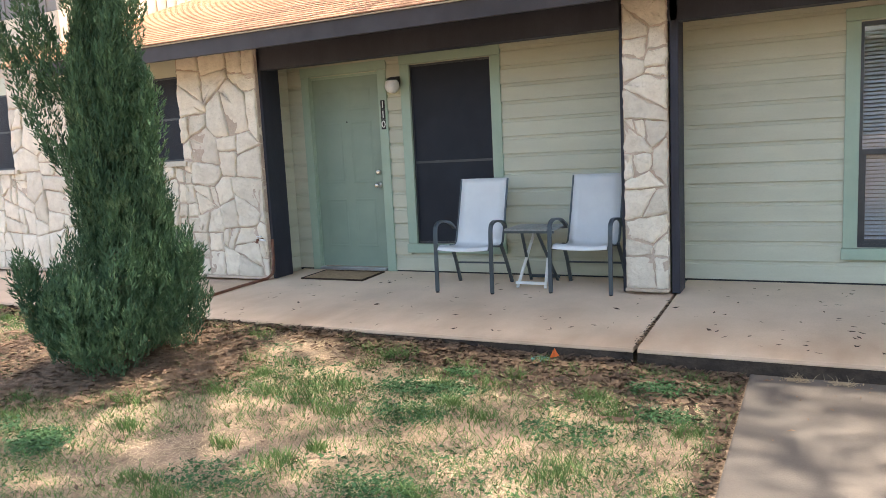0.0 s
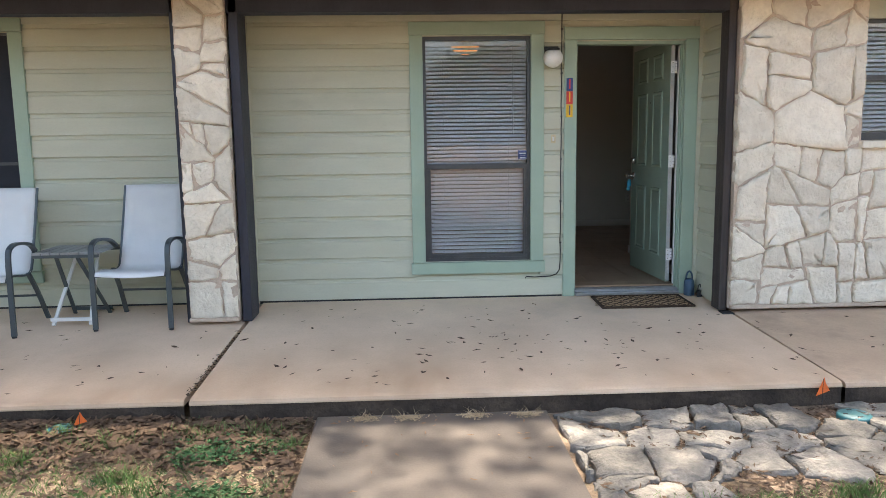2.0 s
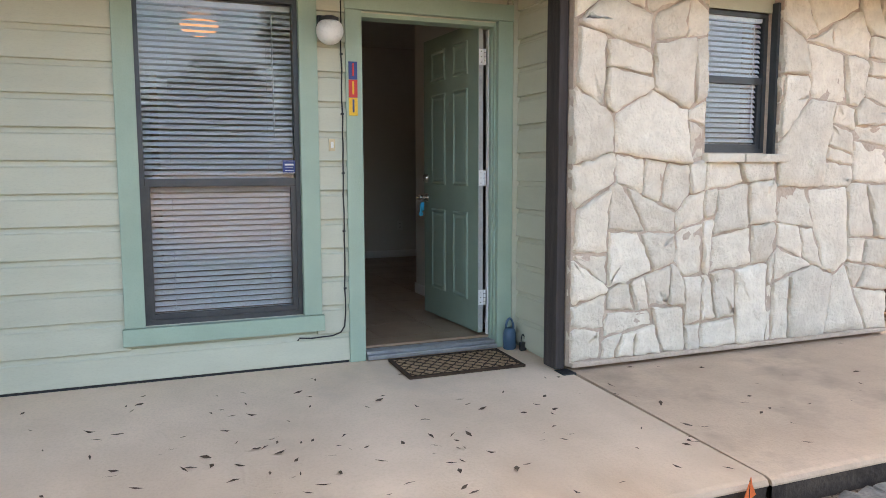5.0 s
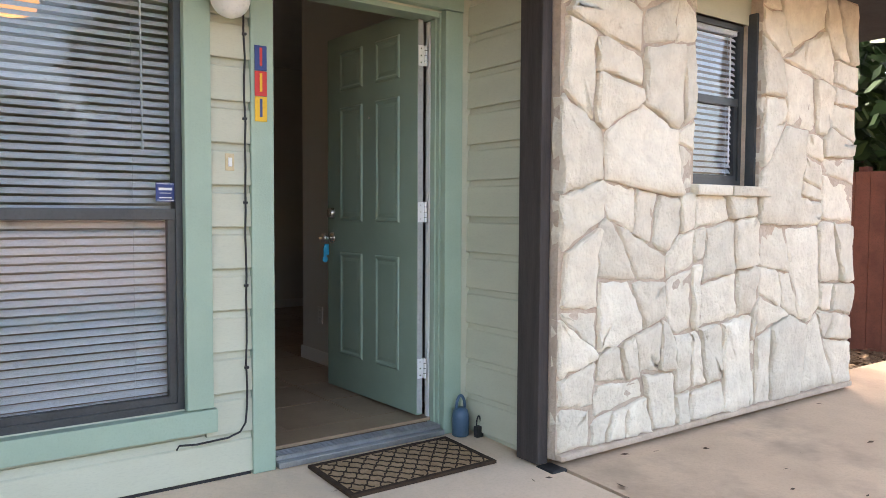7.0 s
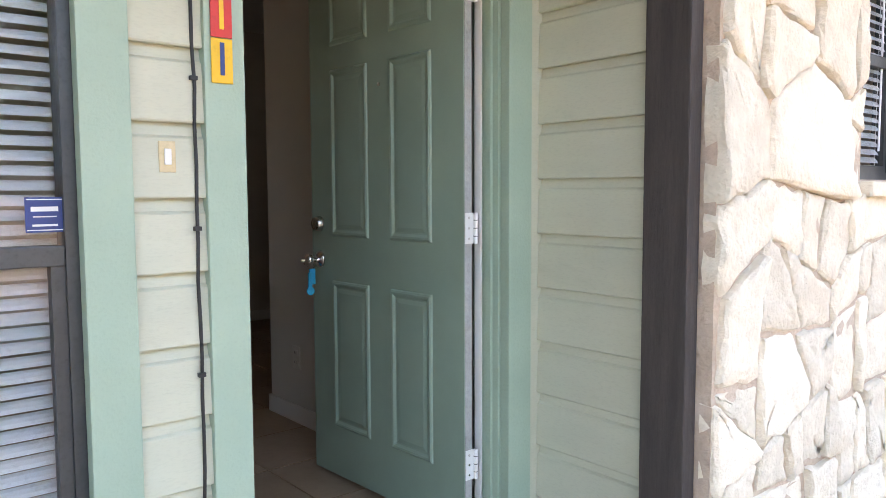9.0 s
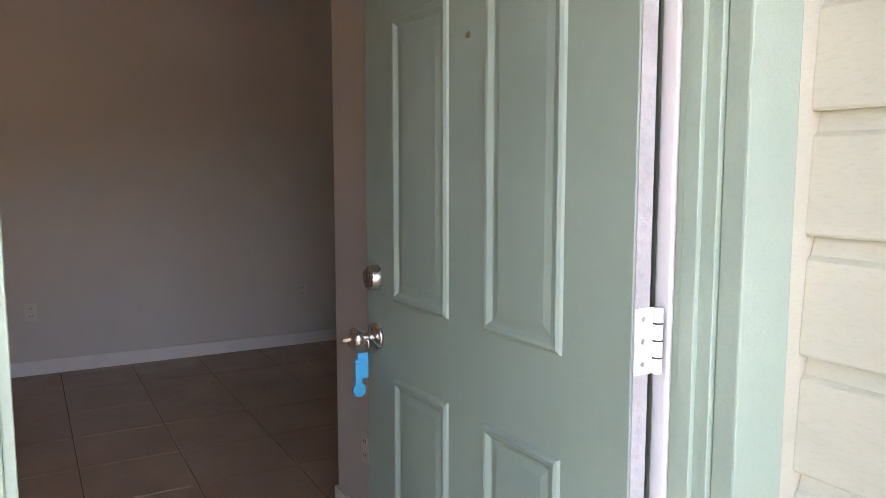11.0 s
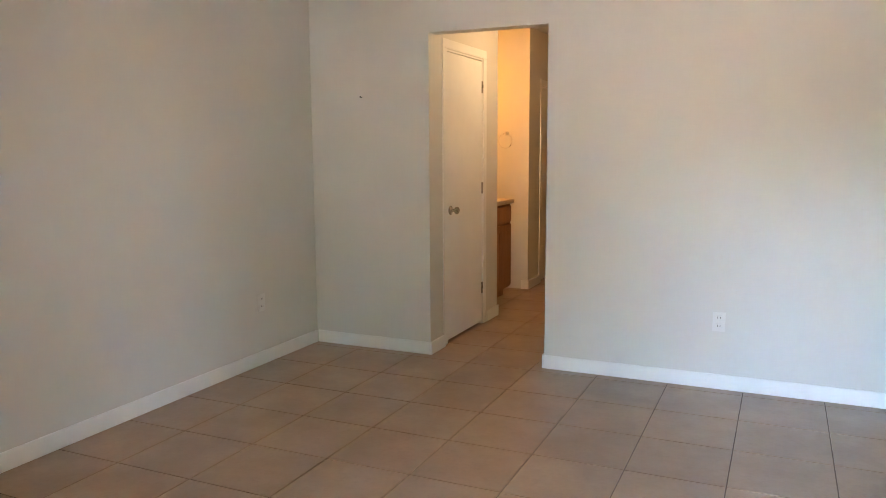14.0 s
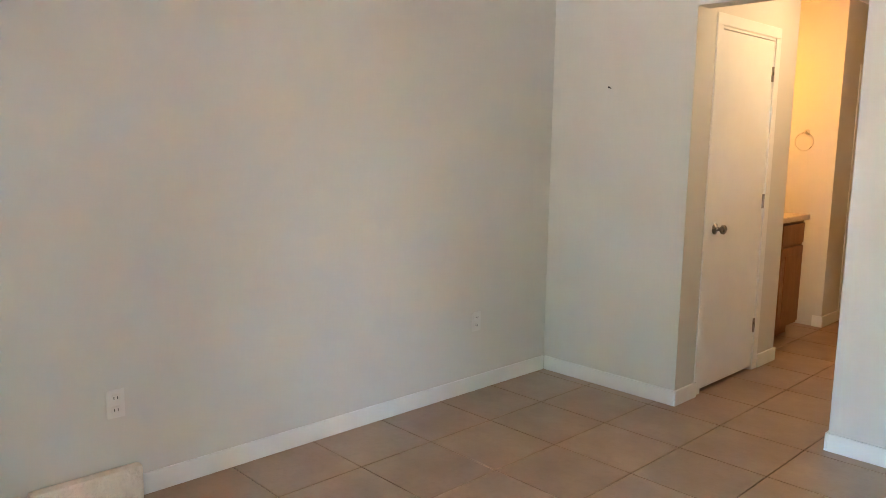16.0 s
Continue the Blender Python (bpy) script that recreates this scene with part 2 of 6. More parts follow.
M_FENCE = mat("red_brown_fence", (0.17, 0.06, 0.04), (0.12, 0.042, 0.03), 0.8, 6, 80, 0.3, rand=0.1)
M_ORANGE = mat("orange_flag", (0.85, 0.17, 0.03), (0.75, 0.14, 0.03), 0.5, 6, 80, 0.0)
M_TEAL = mat("teal_valve_cover", (0.03, 0.15, 0.16), (0.02, 0.11, 0.125), 0.5, 12, 90, 0.2)
M_BLUE = mat("blue_plastic", (0.05, 0.10, 0.16), (0.04, 0.08, 0.13), 0.45, 6, 80, 0.03)
M_KEY = mat("cyan_key_tag", (0.015, 0.36, 0.58), (0.012, 0.31, 0.5), 0.4, 6, 80, 0.0)
M_COPPER = mat("rusty_pipe", (0.22, 0.085, 0.045), (0.13, 0.055, 0.035), 0.7, 12, 90, 0.3)
M_BRASS = mat("almond_plate", (0.62, 0.50, 0.30), (0.55, 0.44, 0.26), 0.4, 6, 80, 0.0)
M_NAVY = mat("navy_sign", (0.02, 0.045, 0.20), (0.018, 0.04, 0.17), 0.4, 6, 80, 0.0)
M_RED = mat("red_sign", (0.62, 0.03, 0.025), (0.55, 0.027, 0.022), 0.4, 6, 80, 0.0)
M_YELLOW = mat("yellow_sign", (0.80, 0.47, 0.02), (0.74, 0.43, 0.02), 0.4, 6, 80, 0.0)
M_BULB = glow("lit_bulb", (1.0, 0.42, 0.12), 0.35)
M_BOWL = glow("lit_glass_bowl", (1.0, 0.43, 0.14), 0.12)
M_WORN = mat("weathered_white_paint", (0.43, 0.43, 0.41), (0.36, 0.36, 0.345), 0.6, 14, 60, 0.3, stain=(0.24, 0.24, 0.23), stain_scale=9, stain_at=0.6)
M_PLATE = mat("outlet_plate", (0.66, 0.65, 0.615), (0.63, 0.62, 0.585), 0.4, 6, 90, 0.0, grain_amt=0.05)


# ---------------------------------------------------------------- mesh helpers
def link(name, bm, material, parent=None, label="", smooth=False):
    me = bpy.data.meshes.new(name)
    bmesh.ops.recalc_face_normals(bm, faces=bm.faces)
    bm.to_mesh(me)
    bm.free()
    if smooth:
        for p in me.polygons:
            p.use_smooth = True
    me.materials.append(material)
    ob = new(name, me)
    if parent:
        ob.parent = parent
    if label:
        ob["label"] = label
    return ob


def part(name, bm, material, parent, label="", smooth=False):
    return link(name, bm, material, parent, label, smooth)


def raw(name, verts, faces, material, parent=None, smooth=False):
    me = bpy.data.meshes.new(name)
    me.from_pydata([tuple(v) for v in verts], [], faces)
    me.update()
    if smooth:
        for p in me.polygons:
            p.use_smooth = True
    me.materials.append(material)
    ob = new(name, me)
    if parent:
        ob.parent = parent
    return ob


def thing(name, label, category, group="", kind="", at=(0, 0, 0), turn=0.0):
    ob = new(name)
    ob.matrix_world = pose(*at, 0, 0, turn)
    return tagged(ob, label, category, group, kind)


def box(bm, x0, x1, y0, y1, z0, z1, bevel=0.0):
    vs = [bm.verts.new((x, y, z)) for z in (z0, z1) for y in (y0, y1) for x in (x0, x1)]
    fs = [bm.faces.new([vs[i] for i in f]) for f in ((0, 2, 3, 1), (4, 5, 7, 6), (0, 1, 5, 4), (2, 6, 7, 3), (0, 4, 6, 2), (1, 3, 7, 5))]
    if bevel:
        edges = list({e for f in fs for e in f.edges})
        bmesh.ops.bevel(bm, geom=edges, offset=bevel, segments=2, affect="EDGES", profile=0.6)
    return bm


def boxes(*dims, bevel=0.0):
    bm = bmesh.new()
    for d in dims:
        box(bm, *d, bevel=bevel)
    return bm


def rod(bm, pts, radius, sides=10, cap=True, taper=None):
    """A round bar along points."""
    rings = []
    pts = [Vector(p) for p in pts]
    for i, p in enumerate(pts):
        d = (pts[min(i + 1, len(pts) - 1)] - pts[max(i - 1, 0)]).normalized()
        a = d.orthogonal().normalized() if i == 0 else (rings[-1][1] - d * rings[-1][1].dot(d)).normalized()
        b = d.cross(a)
        r = radius if taper is None else radius * (1 + (taper - 1) * i / (len(pts) - 1))
        rings.append(([bm.verts.new(p + r * (math.cos(t) * a + math.sin(t) * b)) for t in (2 * math.pi * k / sides for k in range(sides))], a))
    for (r0, _), (r1, _) in zip(rings, rings[1:]):
        for k in range(sides):
            bm.faces.new((r0[k], r0[(k + 1) % sides], r1[(k + 1) % sides], r1[k]))
    if cap:
        bm.faces.new(rings[0][0][::-1])
        bm.faces.new(rings[-1][0])
    return bm


def flat_bar(bm, pts, w, t, across):
    """A flat bar of width w (along across) and thickness t, along points."""
    across = Vector(across).normalized()
    pts = [Vector(p) for p in pts]
    rings = []
    for i, p in enumerate(pts):
        d = (pts[min(i + 1, len(pts) - 1)] - pts[max(i - 1, 0)]).normalized()
        nrm = d.cross(across).normalized()
        rings.append([bm.verts.new(p + across * (sx * w / 2) + nrm * (sy * t / 2)) for sx, sy in ((-1, -1), (1, -1), (1, 1), (-1, 1))])
    for r0, r1 in zip(rings, rings[1:]):
        for k in range(4):
            bm.faces.new((r0[k], r0[(k + 1) % 4], r1[(k + 1) % 4], r1[k]))
    bm.faces.new(rings[0][::-1])
    bm.faces.new(rings[-1])
    return bm


def lathe(bm, profile, m=None, sides=24):
    """Turns (radius, height) pairs about z; m places it."""
    m = m or Matrix()
    rings = [[bm.verts.new(m @ Vector((r * math.cos(t), r * math.sin(t), h))) for t in (2 * math.pi * k / sides for k in range(sides))] for r, h in profile]
    for r0, r1 in zip(rings, rings[1:]):
        for k in range(sides):
            bm.faces.new((r0[k], r0[(k + 1) % sides], r1[(k + 1) % sides], r1[k]))
    bm.faces.new(rings[0][::-1])
    bm.faces.new(rings[-1])
    return bm


def clip(poly, a, b, c):
    """The part of a polygon where a*x + b*y <= c."""
    out = []
    for i, p in enumerate(poly):
        q = poly[(i + 1) % len(poly)]
        dp, dq = a * p[0] + b * p[1] - c, a * q[0] + b * q[1] - c
        if dp <= 0:
            out.append(p)
        if dp * dq < 0:
            s = dp / (dp - dq)
            out.append((p[0] + s * (q[0] - p[0]), p[1] + s * (q[1] - p[1])))
    return out


def cells(pts, x0, x1, y0, y1, reach):
    """The weighted nearest-point regions of (x, y, weight) within a rectangle."""
    out = []
    for p in pts:
        cell = [(x0, y0), (x1, y0), (x1, y1), (x0, y1)]
        for q in pts:
            if q is not p and abs(q[0] - p[0]) < reach and abs(q[1] - p[1]) < reach:
                c = (q[0] ** 2 + q[1] ** 2 - p[0] ** 2 - p[1] ** 2 + p[2] ** 2 - q[2] ** 2) / 2
                cell = clip(cell, q[0] - p[0], q[1] - p[1], c)
                if len(cell) < 3:
                    break
        if len(cell) > 2:
            out.append(cell)
    return out


def crazy(rng, x0, x1, y0, y1, size):
    """Random polygonal stones of mixed sizes that fill a rectangle."""
    pts, y = [], y0
    while y < y1 - 0.2 * size:
        h = size * rng.uniform(0.75, 1.25)
        x = x0 + size * rng.uniform(-0.1, 0.5)
        while x < x1:
            w = size * rng.uniform(0.62, 1.45)
            pts.append((min(x1, x + w / 2), min(y1, y + h / 2 + size * rng.uniform(-0.27, 0.27)), size * rng.uniform(0.1, 0.55)))
            x += w
        y += h
    for _ in range(int(2.2 * len(pts))):
        x, y = rng.uniform(x0, x1), rng.uniform(y0, y1)
        if min(math.hypot(x - q[0], y - q[1]) for q in pts) > 0.6 * size:
            pts.append((x, y, 0.12 * size))
    return cells(pts, x0, x1, y0, y1, 3 * size)


def area_of(poly):
    return 0.5 * abs(sum(p[0] * q[1] - q[0] * p[1] for p, q in zip(poly, poly[1:] + poly[:1])))


def rubble(rng, x0, x1, y0, y1, size):
    """Quarry stones laid dry: four-sided and three-sided blocks of mixed sizes with slivers between them."""
    pts, big, y, row = [], size * 1.7, y0, 0
    while y < y1:
        x = x0 - big * (0.5 if row % 2 else 0.0) + rng.uniform(-0.15, 0.15) * big
        while x < x1 + big:
            pts.append((x + rng.uniform(-0.16, 0.16) * big, y + big * (0.42 + rng.uniform(-0.13, 0.13)), 0.0))
            x += big * rng.uniform(0.85, 1.2)
        y, row = y + big * 0.84, row + 1
    stack, out = cells(pts, x0, x1, y0, y1, 3 * big), []
    while stack:
        poly = stack.pop()
        if area_of(poly) < size * size * math.exp(rng.uniform(-1.2, 0.55)):
            out.append(poly)
            continue
        xs, ys = [p[0] for p in poly], [p[1] for p in poly]
        w, h = max(xs) - min(xs), max(ys) - min(ys)
        best = None
        for _ in range(7):
            a = (0.0 if w > h * rng.uniform(0.75, 1.3) else 90.0) + (rng.gauss(0, 8) if rng.random() < 0.72 else rng.uniform(-32, 32))
            nx, ny = math.cos(radians(a)), math.sin(radians(a))
            px, py = (max(xs) + min(xs)) / 2 + rng.uniform(-0.2, 0.2) * w, (max(ys) + min(ys)) / 2 + rng.uniform(-0.2, 0.2) * h
            c = nx * px + ny * py
            pair = [clip(poly, nx, ny, c), clip(poly, -nx, -ny, -c)]
            if min(len(p) for p in pair) < 3:
                continue
            slim = min(area_of(p) / sum(math.dist(u, v) for u, v in zip(p, p[1:] + p[:1])) ** 2 for p in pair)
            if best is None or slim > best[0]:
                best = (slim, pair)
            if slim > 0.045:
                break
        if best is None:
            out.append(poly)
        else:
            stack += best[1]
    return out


def around(polys, holes):
    """Cuts rectangular openings out of the stones."""
    for x0, x1, z0, z1 in holes:
        kept = []
        for poly in polys:
            rest = poly
            for a, b, c in ((1, 0, x0), (-1, 0, -x1), (0, 1, z0), (0, -1, -z1)):
                if len(rest) < 3:
                    break
                out = clip(rest, a, b, c)
                if len(out) > 2:
                    kept.append(out)
                rest = clip(rest, -a, -b, -c)
        polys = kept
    return polys


def stone_mesh(name, rng, poly, joint, depth, rough, material, lean=5.0):
    """A flat rough stone on the plane z = 0, standing proud by depth, about its own middle. Returns the mesh and middle, or None."""
    inner = poly
    for p, q in zip(poly, poly[1:] + poly[:1]):
        d = math.hypot(q[0] - p[0], q[1] - p[1])
        if d > 1e-5:
            nx, ny = (q[1] - p[1]) / d, (p[0] - q[0]) / d
            inner = clip(inner, nx, ny, nx * p[0] + ny * p[1] - joint * rng.uniform(0.6, 1.4))
            if len(inner) < 3:
                return None
    xs, ys = [p[0] for p in inner], [p[1] for p in inner]
    if max(xs) - min(xs) < 0.022 or max(ys) - min(ys) < 0.022:
        return None
    cx, cy = sum(xs) / len(xs), sum(ys) / len(ys)
    cut = []
    for o, p, q in zip(inner[-1:] + inner[:-1], inner, inner[1:] + inner[:1]):
        for e in (o, q):
            d = math.hypot(e[0] - p[0], e[1] - p[1]) or 1e-6
            f = min(0.3, rng.uniform(0.003, 0.017) / d)
            cut.append((p[0] + f * (e[0] - p[0]) - cx, p[1] + f * (e[1] - p[1]) - cy))
    line = []
    for p, q in zip(cut, cut[1:] + cut[:1]):
        k = max(1, min(6, round(math.hypot(q[0] - p[0], q[1] - p[1]) / 0.045)))
        for t in range(k):
            line.append((p[0] + t / k * (q[0] - p[0]) + rng.uniform(-1, 1) * rough, p[1] + t / k * (q[1] - p[1]) + rng.uniform(-1, 1) * rough))
    n = len(line)
    tilt = (rng.uniform(-1, 1) * rough * lean, rng.uniform(-1, 1) * rough * lean)
    seed = rng.uniform(0, 50)

    def top(x, y):
        return depth + tilt[0] * x + tilt[1] * y + rough * (1.5 * noise.noise((x * 9, y * 9, seed)) + 0.9 * noise.noise((x * 24, y * 24, seed))) + rng.uniform(-0.25, 0.25) * rough

    verts, faces = [], []
    for f, cut_in, drop in ((1.0, -0.004, None), (1.0, 0.0, 0.010), (1.0, 0.009, 0.0), (0.68, 0.0, 0.0), (0.36, 0.0, 0.0)):
        for x, y in line:
            r = math.hypot(x, y) or 1e-6
            g = f * (1 - min(0.4, (cut_in + rng.uniform(-0.3, 0.3) * rough) / r))
            verts.append((x * g, y * g, -0.012 if drop is None else max(0.004, top(x * g, y * g) - drop * rng.uniform(0.5, 1.6))))
    verts.append((0, 0, top(0, 0)))
    for r in range(4):
        for k in range(n):
            faces.append((r * n + k, r * n + (k + 1) % n, (r + 1) * n + (k + 1) % n, (r + 1) * n + k))
    faces += [(4 * n + k, 4 * n + (k + 1) % n, 5 * n) for k in range(n)]
    me = bpy.data.meshes.new(name)
    me.from_pydata(verts, [], faces)
    me.update()
    for k, p in enumerate(me.polygons):
        p.use_smooth = k >= 2 * n
    me.materials.append(material)
    return me, cx, cy


def text_mesh(body, size, material, m, parent, name="lettering", depth=0.002):
    cu = bpy.data.curves.new(name, "FONT")
    cu.body, cu.size, cu.extrude, cu.align_x, cu.align_y = body, size, depth, "CENTER", "CENTER"
    tmp = new("tmp", cu)
    me = bpy.data.meshes.new_from_object(tmp.evaluated_get(bpy.context.evaluated_depsgraph_get()))
    bpy.data.objects.remove(tmp)
    me.materials.clear()
    me.materials.append(material)
    ob = new(name, me)
    ob.parent = parent
    ob.matrix_local = m
    return ob


FACE_OUT = Matrix.Rotation(radians(90), 4, "X")          # local xy to the facade, z towards the yard

# ---------------------------------------------------------------- ground
LAWN_Z = -0.22


def ground_z(x, y):
    """Height of the lawn: level with the walk, rising to the slab on the left."""
    rise = 0.09 * min(1.0, max(0.0, (-2.2 - x) / 3.0)) * min(1.0, max(0.0, (y + 5.0) / 2.4))
    mound = 0.10 * math.exp(-(((x + 6.2) / 1.0) ** 2 + ((y + 3.2) / 0.7) ** 2))
    return LAWN_Z + rise + mound + 0.018 * noise.noise((x * 1.3, y * 1.3, 0.0))


def build_ground():
    xs = [-400, -120, -50, -25] + [-16 + 0.4 * i for i in range(56)] + [8, 14, 30, 80, 400]
    ys = [-400, -120, -50, -25, -15] + [-10 + 0.3 * i for i in range(34)] + [2, 8, 20, 60, 400]
    verts = [(x, y, ground_z(x, y)) for y in ys for x in xs]
    w = len(xs)
    faces = [(j * w + i, j * w + i + 1, (j + 1) * w + i + 1, (j + 1) * w + i) for j in range(len(ys) - 1) for i in range(w - 1)]
    tagged(raw("ground", verts, faces, M_SOIL, smooth=True), "dry patchy lawn with bare tan soil", "ground", kind="structure")


build_ground()


def slab(name, x0, x1, back_z, front_z, y_back, y_front, bottom, label, concrete=None):
    """A porch slab: top slopes to the yard, a rounded front edge, a dark front face."""
    th = thing(name, label, "pavement", kind="structure")
    bm = bmesh.new()
    prof = [(y_back, back_z), (y_front + 0.03, front_z + 0.002), (y_front + 0.008, front_z - 0.006), (y_front, front_z - 0.022), (y_front, front_z - 0.03), (y_back, back_z - 0.2)]
    a, b = [bm.verts.new((x0, y, z)) for y, z in prof], [bm.verts.new((x1, y, z)) for y, z in prof]
    for k in range(len(prof)):
        q = (k + 1) % len(prof)
        bm.faces.new((a[k], a[q], b[q], b[k]))
    bm.faces.new(a), bm.faces.new(b[::-1])
    part("slab_top", bm, concrete or M_SLAB, th)
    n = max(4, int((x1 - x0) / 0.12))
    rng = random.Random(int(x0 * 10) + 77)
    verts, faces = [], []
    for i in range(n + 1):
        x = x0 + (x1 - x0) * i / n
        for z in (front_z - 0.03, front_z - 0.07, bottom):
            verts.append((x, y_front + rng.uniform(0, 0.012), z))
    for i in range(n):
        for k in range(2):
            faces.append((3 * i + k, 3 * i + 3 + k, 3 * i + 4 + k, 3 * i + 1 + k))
    raw("slab_face", verts, faces, M_SLABEDGE, th)["label"] = "dark concrete edge"
    return th


slab("pavement_1", -6.86, -2.602, 0.0, -0.085, 0.1, -2.16, -0.35, "tan worn concrete porch slab with dark stains")
slab("pavement_2", -2.572, 1.055, 0.0, -0.085, 0.1, -2.16, -0.35, "tan worn concrete porch slab with scattered dead leaves")
slab("pavement_3", 1.075, 6.0, -0.012, -0.09, -0.4, -2.16, -0.35, "orange-tan stained concrete walk beside the stone wall", M_SIDEWALK)
slab("pavement_4", -16.0, -6.89, -0.03, -0.10, -0.4, -2.05, -0.35, "orange-tan stained concrete walk beside the stone wall", M_SIDEWALK)
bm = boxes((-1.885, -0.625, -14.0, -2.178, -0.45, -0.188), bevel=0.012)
tagged(link("pavement_5", bm, M_WALK), "stained concrete garden walk with tree shade in its colour", "pavement", kind="structure")

# ---------------------------------------------------------------- front wall and its openings
W1 = (-1.235, -0.362, 0.305, 2.115)       # window beside the open door
W2 = (-5.335, -4.42, 0.305, 2.165)        # window of the other unit
D1 = (0.0, 0.893, 0.03, 2.068)            # open doorway
D2 = (-6.61, -5.71, 0.03, 2.14)           # closed door


def wall_with_holes(name, x0, x1, y0, y1, z0, z1, holes, material, label):
    """An upright wall along x with rectangular openings."""
    bm = bmesh.new()
    x = x0
    for hx0, hx1, hz0, hz1 in sorted(holes):
        if hx0 > x:
            box(bm, x, hx0, y0, y1, z0, z1)
        if hz0 > z0:
            box(bm, hx0, hx1, y0, y1, z0, hz0)
        if hz1 < z1:
            box(bm, hx0, hx1, y0, y1, hz1, z1)
        x = hx1
    if x < x1:
        box(bm, x, x1, y0, y1, z0, z1)
    return tagged(link(name, bm, material), label, "wall", kind="structure")


grow = lambda r, m: (r[0] - m, r[1] + m, r[2] - m, r[3] + m)
HOLES = [W1, W2, (D1[0], D1[1], 0.0, D1[3]), (D2[0], D2[1], 0.0, D2[3])]
front = wall_with_holes("wall_front", -6.92, 1.05, 0.006, 0.075, -0.1, 2.75, HOLES, M_SIDING, "sage beige lap siding front wall")
wall_with_holes("wall_room_front", -2.86, 2.95, 0.075, 0.12, 0.0, 2.75, [W1, (D1[0], D1[1], 0.0, D1[3])], M_WALL, "light grey painted inner face of the front wall")

LAP, LAP0 = 0.1705, 0.008
TDX = (D2[0] - 0.1, D2[1] + 0.1)


def siding_board_mesh(length, height=LAP):
    """One lap board along x from 0, face towards -y."""
    h = height
    prof = [(0.004, 0.003), (-0.023, 0.003), (-0.0255, 0.007), (-0.0185, h - 0.034), (-0.0165, h - 0.031), (-0.0105, h - 0.026), (-0.003, h + 0.006), (0.004, h + 0.006)]
    verts = [(x, y, z) for x in (0, length) for y, z in prof]
    n = len(prof)
    faces = [(k, (k + 1) % n, n + (k + 1) % n, n + k) for k in range(n)] + [tuple(range(n))[::-1], tuple(range(n, 2 * n))]
    me = bpy.data.meshes.new("siding_board")
    me.from_pydata(verts, [], faces)
    me.update()
    me.materials.append(M_SIDING)
    return me


BOARD_CACHE = {}


def siding_board(parent, x, y, z, length, turn=0.0, height=LAP):
    key = (round(length, 3), height)
    if key not in BOARD_CACHE:
        BOARD_CACHE[key] = siding_board_mesh(*key)
    ob = new("siding_board", BOARD_CACHE[key])
    ob.parent = parent
    ob.matrix_local = pose(x, y, z, 0, 0, turn)


def side_face(name, x, y0, y1, turn, label, rise=0.0, lap=LAP):
    """A siding-clad return wall's boards: turn -90 faces -x, 90 faces +x."""
    th = thing(name, label, "wall", kind="structure")
    for k in range(14):
        siding_board(th, x, y1 if turn < 0 else y0, LAP0 + rise + k * lap, y1 - y0, turn, lap)
    return th


def board_rows(parent, x0, x1, blocks):
    for k in range(14):
        z = LAP0 + k * LAP
        cuts = sorted((b[0], b[1]) for b in blocks if min(b[3], z + LAP) - max(b[2], z) > 0.3 * LAP)
        x = x0
        for a, b in cuts + [(x1, x1)]:
            if a - x > 0.03:
                siding_board(parent, x, 0.0, z, a - x)
            x = max(x, b)


for gx0, gx1 in ((-6.9, TDX[0]), (TDX[1], -3.0), (-2.6, -0.1), (0.996, 1.03)):
    tagged(link("sill_gap", boxes((gx0, gx1, -0.017, 0.004, -0.012, 0.0105)), M_BLACK), "dark gap under the lowest siding board", "trim", kind="structure")

T1, T2 = grow(W1, 0.075), grow(W2, 0.075)
TD1, TD2 = (D1[0] - 0.07, D1[1] + 0.075, -1, D1[3] + 0.07), (D2[0] - 0.07, D2[1] + 0.07, -1, D2[3] + 0.07)
board_rows(front, -2.60, 1.03, [T1, TD1])
board_rows(front, -6.90, -2.98, [T2, TD2])


def window_trim(name, r, label):
    x0, x1, z0, z1 = r
    th = thing(name, label, "window trim", kind="structure")
    w, y0, y1 = 0.102, -0.036, 0.004
    part("side_casing", boxes((x0 - w, x0 + 0.004, y0, y1, z0 - 0.002, z1 + 0.006), bevel=0.004), M_GREEN, th)
    part("side_casing", boxes((x1 - 0.004, x1 + w, y0, y1, z0 - 0.002, z1 + 0.006), bevel=0.004), M_GREEN, th)
    part("head_casing", boxes((x0 - w - 0.004, x1 + w + 0.004, y0 - 0.004, y1, z1 + 0.008, z1 + 0.108), bevel=0.004), M_GREEN, th)
    part("sill", boxes((x0 - w - 0.012, x1 + w + 0.012, y0 - 0.016, y1, z0 - 0.098, z0 - 0.004), bevel=0.005), M_GREEN, th)
    return th


window_trim("trim_1", W1, "sage green painted window casing")
window_trim("trim_2", W2, "sage green painted window casing")


